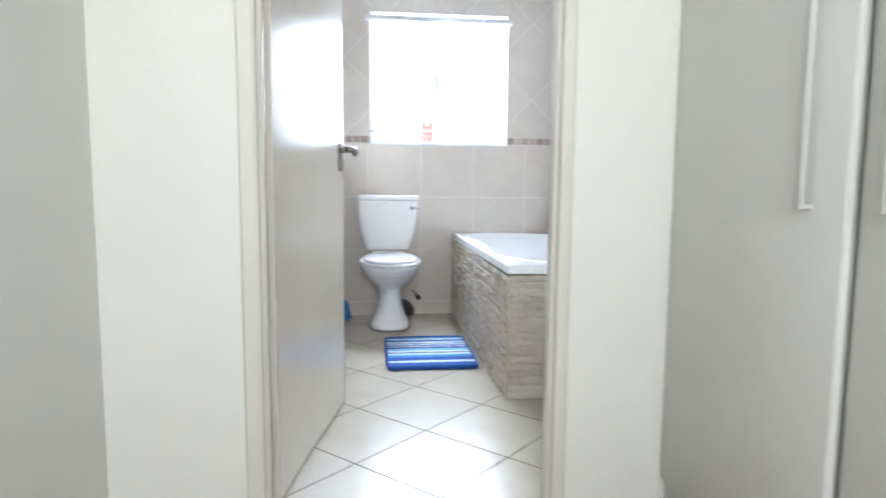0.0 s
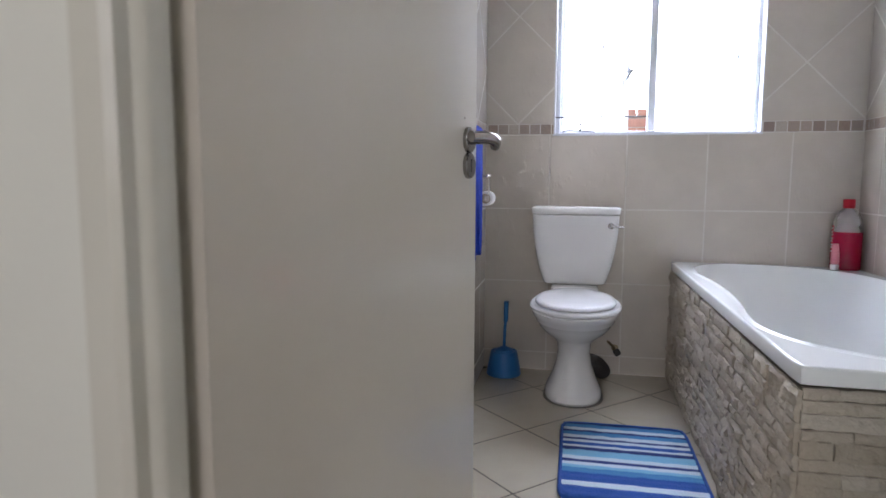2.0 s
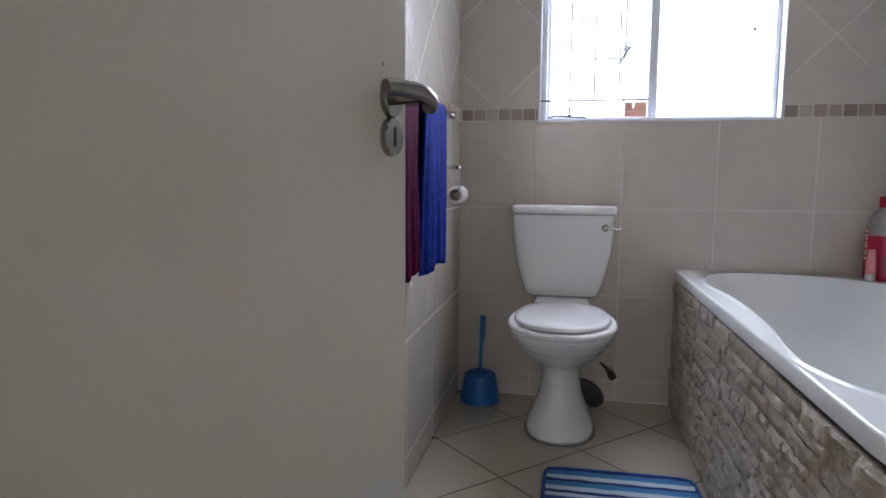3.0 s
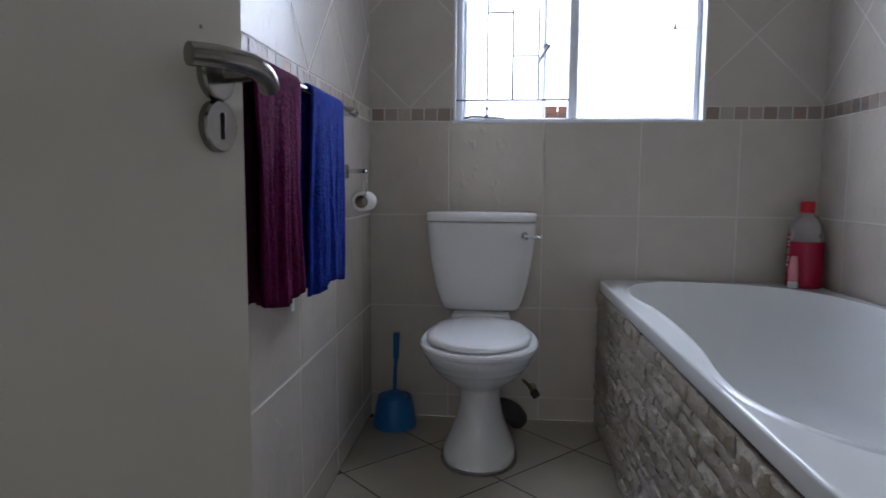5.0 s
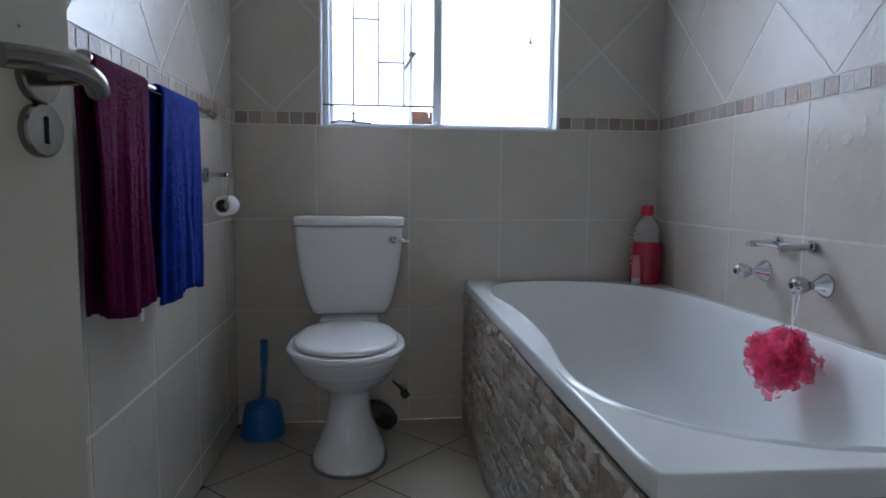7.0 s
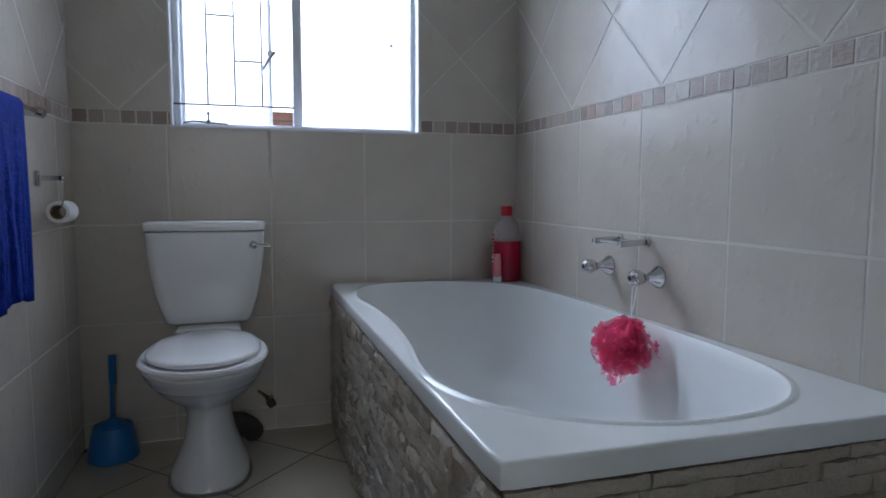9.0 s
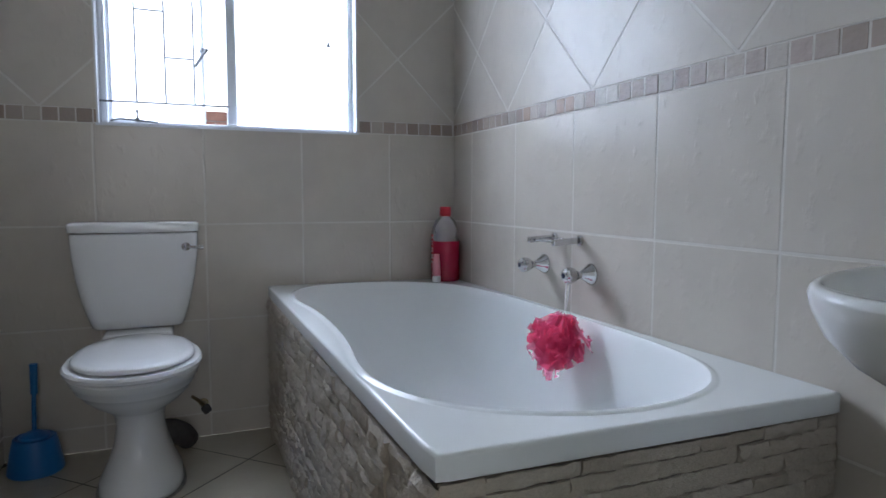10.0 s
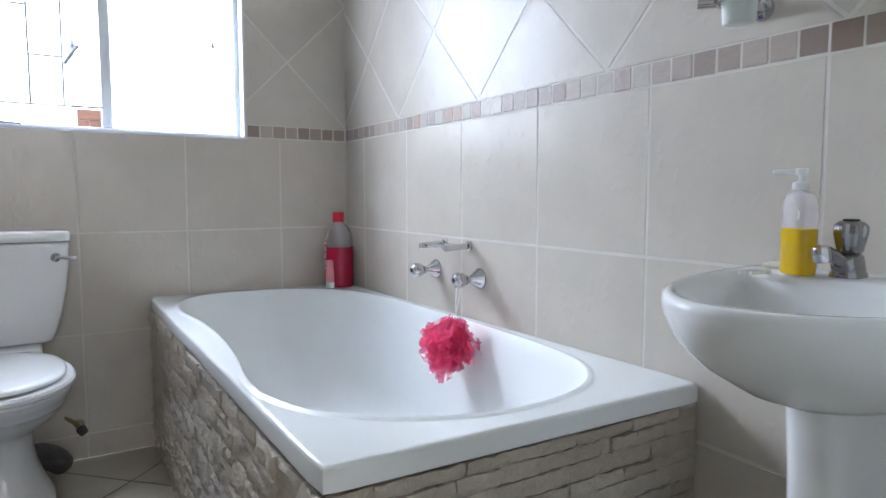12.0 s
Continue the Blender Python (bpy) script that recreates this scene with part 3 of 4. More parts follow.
# ---- passage ----
def wardrobe():
    w = thing("wardrobe", HXR + 0.3, 0.5, 0, "tall built-in wardrobe with pale melamine doors", "wardrobe")
    part("carcass", box(bmesh.new(), HXR + 0.022, HXR + 0.61, -0.96, YH - 0.003, 0.0, 2.38, bevel=0.002), M_CUPBOARD, w)
    for i, (y0, y1, ajar) in enumerate(((0.803, 1.452, -1.9), (0.200, 0.797, 0.0), (-0.39, 0.194, 0.0), (-0.955, -0.396, 0.0))):
        bm = box(bmesh.new(), HXR, HXR + 0.018, y0, y1, 0.07, 2.36, bevel=0.0015)
        m = Matrix.Translation((HXR + 0.018, y1, 0)) @ Matrix.Rotation(radians(ajar), 4, "Z") @ Matrix.Translation((-HXR - 0.018, -y1, 0))
        bmesh.ops.transform(bm, matrix=m, verts=bm.verts)
        door = part("door", bm, M_CUPBOARD, w)
        hy = y0 + (0.09 if i == 0 else y1 - y0 - 0.07 if i == 1 else 0.09)
        bm = bmesh.new()
        box(bm, HXR - 0.028, HXR - 0.020, hy - 0.009, hy + 0.009, 0.845, 1.50, bevel=0.002)
        for z in (0.847, 1.49):
            box(bm, HXR - 0.0205, HXR - 0.0005, hy - 0.006, hy + 0.006, z, z + 0.007, bevel=0.001)
        bmesh.ops.transform(bm, matrix=m, verts=bm.verts)
        part("handle", bm, M_HANDLE, door, "long pale metal bar handle")
    return w


wardrobe()


# ---- bath ----
BX0, BX1, BY0, BY1, BZ = 1.026, 1.786, 2.291, 3.997, 0.551
OPENING = [(1.068, 3.62), (1.086, 3.40), (1.088, 3.18), (1.074, 2.96), (1.050, 2.78), (1.048, 2.65), (1.082, 2.53), (1.15, 2.44), (1.25, 2.378), (1.37, 2.347), (1.50, 2.358),
           (1.61, 2.41), (1.69, 2.51), (1.728, 2.66), (1.745, 2.90), (1.752, 3.20), (1.748, 3.50), (1.715, 3.72), (1.63, 3.86), (1.50, 3.93), (1.34, 3.952), (1.20, 3.925), (1.105, 3.82)]


def build_bath():
    b = thing("bathtub", 1.4, 3.15, 0, "white acrylic bathtub with a waisted basin", "bathtub")
    rim_line = curve_through([(x, y, 0) for x, y in OPENING], 6, closed=True)
    c = Vector((1.41, 3.14, 0))
    n = len(rim_line)

    def around(inset_by, z):
        """The outer rectangle with rounded corners, met along the same rays as the opening."""
        x0, x1, y0, y1, r = BX0 + inset_by, BX1 - inset_by, BY0 + inset_by, BY1 - inset_by, 0.012
        out = []
        for p in rim_line:
            d = p - c
            k = min((((x1 if d.x > 0 else x0) - c.x) / d.x) if abs(d.x) > 1e-6 else 9, (((y1 if d.y > 0 else y0) - c.y) / d.y) if abs(d.y) > 1e-6 else 9)
            out.append(Vector((c.x + d.x * k, c.y + d.y * k, z)))
        for cx, cy in ((x0, y0), (x1, y0), (x1, y1), (x0, y1)):       # a ray exactly into each corner
            i = min(range(n), key=lambda i: (out[i].xy - Vector((cx, cy))).length)
            out[i] = Vector((cx + math.copysign(r * 0.3, c.x - cx), cy + math.copysign(r * 0.3, c.y - cy), z))
        return out

    def bowl(z, shrink, shift=0.0, base=1.0):
        """The opening's line drawn in by a length, more so at the sloping head end."""
        out = []
        for i, p in enumerate(rim_line):
            t = (rim_line[(i + 1) % n] - rim_line[i - 1]).normalized()
            inward = Vector((-t.y, t.x, 0))
            q = p + inward * shrink
            q.y -= shift * max(0.0, (p.y - 3.0)) / 0.95
            q = q.lerp(c + Vector((0.0, -0.12, 0)), 1 - base)
            out.append(Vector((q.x, q.y, z)))
        return out

    rings = [around(0.012, BZ - 0.036), around(0.0, BZ - 0.036), around(0.0, BZ - 0.006), around(0.002, BZ - 0.0015), around(0.006, BZ), around(0.010, BZ)]
    rings += [bowl(BZ, -0.0135), bowl(BZ, -0.010), bowl(BZ + 0.001, -0.007), bowl(BZ + 0.0035, -0.002), bowl(BZ + 0.003, 0.004), bowl(BZ - 0.006, 0.009), bowl(BZ - 0.03, 0.014), bowl(BZ - 0.10, 0.022, 0.03),
              bowl(BZ - 0.20, 0.035, 0.09), bowl(BZ - 0.30, 0.052, 0.17), bowl(BZ - 0.36, 0.075, 0.22, 0.98), bowl(BZ - 0.385, 0.10, 0.25, 0.93), bowl(BZ - 0.395, 0.11, 0.26, 0.75), bowl(BZ - 0.40, 0.11, 0.26, 0.35)]
    crest = 10                                             # the raised lip, where rim and basin meet
    for name, some, last in (("rim", rings[:crest + 1], False), ("basin", rings[crest:], True)):
        bm = loft(bmesh.new(), some, cap_first=False, cap_last=last)
        for v in bm.verts:                                 # the tub stands a little out of level
            v.co.z += (3.15 - v.co.y) * 0.006 - (v.co.x - 1.4) * 0.008 - 0.001
        part(name, bm, M_WORN_ACRYLIC if last else M_ACRYLIC, b, smooth=50)
    return b


build_bath()
panel = thing("stone_surround", 1.03, 2.32, 0, "rough split-face stone cladding round the bathtub", "bath surround")
PX, PY, PZ = 1.036, 2.303, BZ - 0.042
bed = bmesh.new()
box(bed, PX, PX + 0.05, PY, BY1, 0, PZ)
box(bed, PX + 0.0505, BX1, PY, PY + 0.05, 0, PZ + 0.006)
part("backing", bed, M_STONE_BED, panel, smooth=0)


# ---- toilet ----
def build_toilet():
    cx = 0.601
    t = thing("toilet", cx, 3.7, 0, "white close-coupled toilet with its lid closed", "toilet")
    pan = [(0.0, 0.116, 3.510, 3.86), (0.012, 0.1195, 3.500, 3.86), (0.035, 0.116, 3.508, 3.86), (0.075, 0.095, 3.535, 3.86), (0.13, 0.076, 3.562, 3.86), (0.19, 0.068, 3.572, 3.86),
           (0.235, 0.074, 3.560, 3.86), (0.265, 0.096, 3.512, 3.87), (0.295, 0.128, 3.452, 3.88), (0.325, 0.148, 3.405, 3.88), (0.345, 0.154, 3.376, 3.88), (0.351, 0.161, 3.364, 3.88),
           (0.370, 0.165, 3.352, 3.88), (0.375, 0.171, 3.340, 3.88), (0.396, 0.176, 3.328, 3.88), (0.402, 0.172, 3.334, 3.88)]
    rings = []
    for z, a, f, k in pan:
        mid = f + (k - f) * 0.45
        rings.append(oval(cx, mid, z, a, mid - f, 2.15, 48, k - mid, 2.6))
    body = part("pan", loft(bmesh.new(), rings), M_CERAMIC, t, smooth=50)
    part("platform", box(bmesh.new(), cx - 0.108, cx + 0.100, 3.795, 3.985, 0.403, 0.442, bevel=0.010, seg=3), M_CERAMIC, body)
    seat_rings = [oval(cx, 3.545, z, a, b, 2.1, 48, 0.235, 2.5) for z, a, b in ((0.4035, 0.170, 0.218), (0.407, 0.179, 0.226), (0.416, 0.181, 0.228), (0.423, 0.176, 0.223))]
    part("seat", loft(bmesh.new(), seat_rings), M_SEAT, t)
    lid_rings = [oval(cx, 3.55, z, a, b, 2.1, 48, 0.228, 2.4) for z, a, b in ((0.4235, 0.140, 0.186), (0.4272, 0.140, 0.186), (0.4274, 0.158, 0.207), (0.4285, 0.160, 0.209), (0.434, 0.160, 0.209), (0.440, 0.155, 0.204), (0.4435, 0.138, 0.184), (0.4455, 0.08, 0.12))]
    lid = part("lid", loft(bmesh.new(), lid_rings), M_SEAT, t)
    for dx in (-0.075, 0.075):
        part("hinge", tube(bmesh.new(), [(cx + dx - 0.02, 3.788, 0.431), (cx + dx + 0.02, 3.788, 0.431)], 0.008, 12), M_SEAT, lid)
    tank = [(0.446, 0.130, 3.868, 3.994), (0.452, 0.138, 3.862, 3.995), (0.48, 0.148, 3.854, 3.996), (0.535, 0.164, 3.847, 3.996), (0.61, 0.179, 3.842, 3.996), (0.68, 0.188, 3.839, 3.996), (0.754, 0.1915, 3.836, 3.996), (0.757, 0.1915, 3.836, 3.996), (0.7615, 0.190, 3.839, 3.996), (0.7625, 0.182, 3.848, 3.996)]
    ccx = cx - 0.006
    rings = [oval(ccx, (f + k) / 2, z, a, (k - f) / 2, 7, 64) for z, a, f, k in tank]
    cistern = part("cistern", loft(bmesh.new(), rings), M_CERAMIC, t, smooth=50)
    rings = [oval(ccx, (f + 3.996) / 2, z, a, (3.996 - f) / 2, 8, 64) for z, a, f in ((0.7635, 0.181, 3.854), (0.7666, 0.181, 3.854), (0.7668, 0.1945, 3.830), (0.787, 0.1965, 3.827), (0.794, 0.194, 3.830), (0.7975, 0.186, 3.838))]
    part("cistern_lid", loft(bmesh.new(), rings), M_CERAMIC, cistern, smooth=50)
    lever = lathe(bmesh.new(), [(0.014, 0), (0.014, 0.006), (0.009, 0.010), (0.009, 0.02), (0.004, 0.023)], (0.748, 3.8395, 0.716), (0, -1, 0), 20)
    tube(lever, [(0.748, 3.822, 0.716), (0.767, 3.818, 0.7155), (0.802, 3.816, 0.712)], 0.0045, 10, 0.006)
    part("flush_lever", lever, M_CHROME, cistern, "small chrome flush lever")
    part("outlet", tube(bmesh.new(), curve_through([(0.637, 3.80, 0.10), (0.680, 3.82, 0.100), (0.715, 3.85, 0.075), (0.735, 3.88, 0.042)], 5), 0.043, 18, 0.036), M_GREY_RUBBER, t, "dark grey rubber pan connector")
    ring = [oval(cx, mid, z, a, mid - 3.5, 2.15, 48, 3.86 - mid, 2.6) for mid, z, a in ((3.662, 0.0005, 0.126), (3.662, 0.004, 0.1255), (3.662, 0.007, 0.1205))]
    part("sealant", loft(bmesh.new(), [[(x, y - 0.006, z) for x, y, z in o] for o in ring], cap_last=False), M_SEALANT, body, "dark grey sealant round the foot")
    return t


build_toilet()


def stop_valve():
    v = thing("stop_valve", 0.792, 3.99, 0.13, "dull metal stop valve on the wall beside the toilet", "valve")
    part("body", lathe(bmesh.new(), [(0.016, 0), (0.016, 0.004), (0.009, 0.006), (0.009, 0.035), (0.011, 0.036), (0.011, 0.055)], (0.792, YB - 0.001, 0.128), (0, -1, 0), 16), M_BRASS, v)
    part("tap", tube(bmesh.new(), [(0.790, 3.945, 0.132), (0.776, 3.93, 0.155), (0.752, 3.915, 0.180)], 0.009, 10, 0.005), M_BRASS, v)
    part("knob", lathe(bmesh.new(), [(0.011, 0), (0.016, 0.007), (0.015, 0.026), (0.011, 0.031)], (0.790, 3.938, 0.135), (0.55, -0.25, -0.8), 14), M_GREY_RUBBER, v)


stop_valve()


def toilet_brush():
    cx, cy = 0.279, 3.893
    b = thing("toilet_brush", cx, cy, 0, "blue plastic toilet brush in its holder", "toilet brush")
    pot = part("holder", lathe(bmesh.new(), [(0.078, 0), (0.081, 0.004), (0.079, 0.02), (0.066, 0.092), (0.061, 0.112), (0.055, 0.115), (0.05, 0.111)], (cx, cy, 0), (0, 0, 1), 36), M_BLUE_PLASTIC, b)
    part("collar", lathe(bmesh.new(), [(0.045, 0.111), (0.043, 0.119), (0.020, 0.130), (0.012, 0.134)], (cx, cy, 0), (0, 0, 1), 28), M_BLUE_PLASTIC, pot)
    part("handle", tube(bmesh.new(), [(cx, cy, 0.13), (cx + 0.003, cy - 0.003, 0.220), (cx + 0.006, cy - 0.006, 0.255)], 0.007, 12), M_BLUE_PLASTIC, b)
    grip = tube(bmesh.new(), [(cx + 0.006, cy - 0.006, 0.255), (cx + 0.007, cy - 0.007, 0.272), (cx + 0.008, cy - 0.008, 0.308), (cx + 0.009, cy - 0.009, 0.346), (cx + 0.009, cy - 0.009, 0.352)], 0.0105, 14, 0.012)
    part("grip", grip, M_BLUE_PLASTIC, b)


toilet_brush()


def bath_mat():
    x0, x1, y0, y1 = 0.557, 1.001, 2.731, 3.306
    cx, cy, a, b = (x0 + x1) / 2, (y0 + y1) / 2, (x1 - x0) / 2, (y1 - y0) / 2
    m = thing("bath_mat", cx, cy, 0, "blue and white striped cotton bath mat on the tiles", "bath mat")

    def ring(d, z):
        return [(x, y, z + 0.0015 * noise.noise((x * 11, y * 11, 0))) for x, y, _ in oval(cx, cy, 0, a - d, b - d, 14, 88)]

    part("binding", loft(bmesh.new(), [ring(0.003, 0.0025), ring(0, 0.008), ring(0.001, 0.017), ring(0.006, 0.022), ring(0.012, 0.0225), ring(0.012, 0.006)], False, False), M_MAT_EDGE, m, "dark blue bound edge")
    bm = bmesh.new()
    nx, ny = 34, 46
    grid = [[bm.verts.new((x0 + 0.011 + (x1 - x0 - 0.022) * i / nx, y0 + 0.011 + (y1 - y0 - 0.022) * j / ny, 0.0185 + 0.0025 * noise.noise((i * 0.33, j * 0.5, 3)) + 0.0016 * math.sin(j * 2.1))) for i in range(nx + 1)] for j in range(ny + 1)]
    for j in range(ny):
        for i in range(nx):
            bm.faces.new((grid[j][i], grid[j][i + 1], grid[j + 1][i + 1], grid[j + 1][i]))
    part("weave", bm, M_MAT, m, "woven stripes of navy, light blue and white", smooth=60)


bath_mat()


# ---- fittings on the left wall ----
RAIL_X, RAIL_Z = 0.246, 1.091


def towel_rail():
    r = thing("towel_rail", XL, 2.97, RAIL_Z, "chrome towel rail on the tiled wall", "towel rail")
    part("rod", tube(bmesh.new(), [(RAIL_X, 2.650, RAIL_Z), (RAIL_X, 3.395, RAIL_Z)], 0.0075, 16), M_CHROME, r)
    for y in (2.660, 3.392):
        bm = lathe(bmesh.new(), [(0.020, 0.001), (0.020, 0.008), (0.011, 0.010), (0.011, 0.066)], (XL, y, RAIL_Z), (1, 0, 0), 20)
        tube(bm, [(RAIL_X, y - 0.014, RAIL_Z), (RAIL_X, y + 0.016, RAIL_Z)], 0.0135, 18)
        part("bracket", bm, M_CHROME, r)


towel_rail()


def towel(name, y0, y1, front, back, mat, seed, label):
    """A towel hung over the rail, with soft folds that deepen downwards."""
    bm = bmesh.new()
    cols, r = 72, 0.011
    prof = [(-r - 0.004, RAIL_Z - s) for s in np.linspace(RAIL_Z - back, 0.0, 14)]
    prof += [(-r * math.cos(u), RAIL_Z + r * math.sin(u)) for u in np.linspace(0.3, math.pi - 0.3, 7)]
    prof += [(r + 0.002, RAIL_Z - s) for s in np.linspace(0.0, RAIL_Z - front, 26)]
    rows = []
    for k, (dx, z) in enumerate(prof):
        row = []
        drop = (RAIL_Z - z) / 0.42
        for i in range(cols + 1):
            s = i / cols
            wave = 0.010 * math.sin(s * 9 + seed) + 0.007 * math.sin(s * 21 + seed * 2.3) + 0.006 * noise.noise((s * 6, z * 7, seed)) + 0.0022 * math.sin(s * 62 + seed)
            x = RAIL_X + dx + (max(0.0, drop) * wave * (1.0 if dx > 0 else 0.5) if abs(dx) > r * 0.9 else 0)
            yy = y0 + (y1 - y0) * (s + 0.02 * max(0, drop) * math.sin(seed + s * 5)) + 0.014 * max(0, drop) * (s - 0.5) + 0.006 * noise.noise((z * 9, s * 3, seed))
            zz = z + (0.010 * math.sin(s * 7 + seed) * max(0.0, drop) if k in (0, len(prof) - 1) or drop > 0.5 else 0)
            x = max(x, XL + 0.014)
            row.append(bm.verts.new((x, yy, zz)))
        rows.append(row)
    for a, b in zip(rows, rows[1:]):
        for i in range(cols):
            bm.faces.new((a[i], a[i + 1], b[i + 1], b[i]))
    ob = part(name, bm, mat, smooth=80)
    th = ob.modifiers.new("thickness", "SOLIDIFY")
    th.thickness, th.offset = 0.006, 0
    return tagged(ob, label, "towel")


purple = towel("towel", 2.655, 2.884, 0.672, 0.676, M_PURPLE, 1.3, "dark purple terry towel hung over the rail")
part("care_label", box(bmesh.new(), 0.2575, 0.2585, 2.812, 2.829, 0.643, 0.680), M_WHITE_PLASTIC, purple, "small white sewn-in label", smooth=0)
towel("towel", 2.970, 3.230, 0.656, 0.668, M_BLUE_TERRY, 4.1, "royal blue terry towel hung over the rail")


def paper_holder():
    y, z = 3.60, 0.932
    h = thing("toilet_paper_holder", XL, y, z, "chrome toilet paper holder on the wall", "paper holder")
    part("plate", box(bmesh.new(), XL + 0.001, XL + 0.012, y - 0.013, y + 0.013, z - 0.022, z + 0.022, bevel=0.003), M_CHROME, h)
    part("arm", box(bmesh.new(), XL + 0.0125, XL + 0.075, y - 0.007, y + 0.007, z - 0.006, z + 0.008, bevel=0.002), M_CHROME, h)
    part("wire", tube(bmesh.new(), curve_through([(XL + 0.068, y, z - 0.006), (XL + 0.068, y, z - 0.06), (XL + 0.062, y + 0.004, z - 0.079), (XL + 0.052, y + 0.03, z - 0.082), (XL + 0.052, y + 0.125, z - 0.082)], 5), 0.003, 10), M_CHROME, h)
    r = thing("toilet_roll", XL + 0.052, y + 0.06, z - 0.096, "part-used white toilet roll on its holder", "toilet roll")
    c, seg = Vector((XL + 0.052, 0, z - 0.094)), 32
    ya, yb = y + 0.006, y + 0.104

    def hoop(rad, yy):
        return [(c.x + rad * math.cos(2 * math.pi * i / seg), yy, c.z + rad * math.sin(2 * math.pi * i / seg)) for i in range(seg)]

    part("paper", loft(bmesh.new(), [hoop(0.021, yb), hoop(0.029, yb), hoop(0.031, yb - 0.003), hoop(0.031, ya + 0.003), hoop(0.029, ya), hoop(0.021, ya)], False, False), M_PAPER, r)
    part("core", loft(bmesh.new(), [hoop(0.0205, yb), hoop(0.0205, ya), hoop(0.0185, ya), hoop(0.0185, yb)], False, False), M_CARD, r, "brown card core")


paper_holder()


# ---- bath fittings on the right wall ----
def bath_tap(y, z):
    t = thing("bath_tap", XR, y, z, "chrome wall tap with a fluted knob", "tap", "bath taps")
    part("flange", lathe(bmesh.new(), [(0.031, 0.001), (0.031, 0.004), (0.029, 0.008), (0.020, 0.020), (0.013, 0.032), (0.0105, 0.038)], (XR, y, z), (-1, 0, 0), 32), M_CHROME, t)
    part("stem", lathe(bmesh.new(), [(0.010, 0.037), (0.0095, 0.044), (0.013, 0.046), (0.013, 0.050)], (XR, y, z), (-1, 0, 0), 20), M_CHROME, t)
    k = part("knob", lathe(bmesh.new(), [(0.011, 0.050), (0.016, 0.053), (0.0195, 0.062), (0.0215, 0.076), (0.0205, 0.083), (0.0165, 0.0885), (0.011, 0.0915), (0.007, 0.0922)], (XR, y, z), (-1, 0, 0), 64, 0.07, 8), M_CHROME, t)
    part("cap", lathe(bmesh.new(), [(0.0072, 0.0923), (0.0068, 0.0936), (0.004, 0.0942)], (XR, y, z), (-1, 0, 0), 18), M_MARKER, k, "dark blue marker cap")


bath_tap(3.272, 0.674)
bath_tap(3.028, 0.669)


def soap_rack():
    z = 0.760
    s = thing("soap_rack", XR, 3.148, z, "chrome wall bracket of a soap rack, its dish missing", "soap rack")
    for y in (3.215, 3.081):
        part("rose", lathe(bmesh.new(), [(0.015, 0.001), (0.015, 0.008), (0.012, 0.011)], (XR, y, z), (-1, 0, 0), 20), M_CHROME, s)
        bm = box(bmesh.new(), XR - 0.095, XR - 0.011, y - 0.007, y + 0.007, z - 0.008, z + 0.010, bevel=0.0035)
        for v in bm.verts:
            v.co.z -= 0.006 * (XR - v.co.x) / 0.095
        part("arm", bm, M_CHROME, s)
    part("rod", tube(bmesh.new(), [(XR - 0.078, 3.088, z - 0.003), (XR - 0.078, 3.208, z - 0.003)], 0.004, 12), M_CHROME, s)
    part("rod", tube(bmesh.new(), [(XR - 0.020, 3.088, z), (XR - 0.020, 3.208, z)], 0.003, 12), M_CHROME, s)


soap_rack()


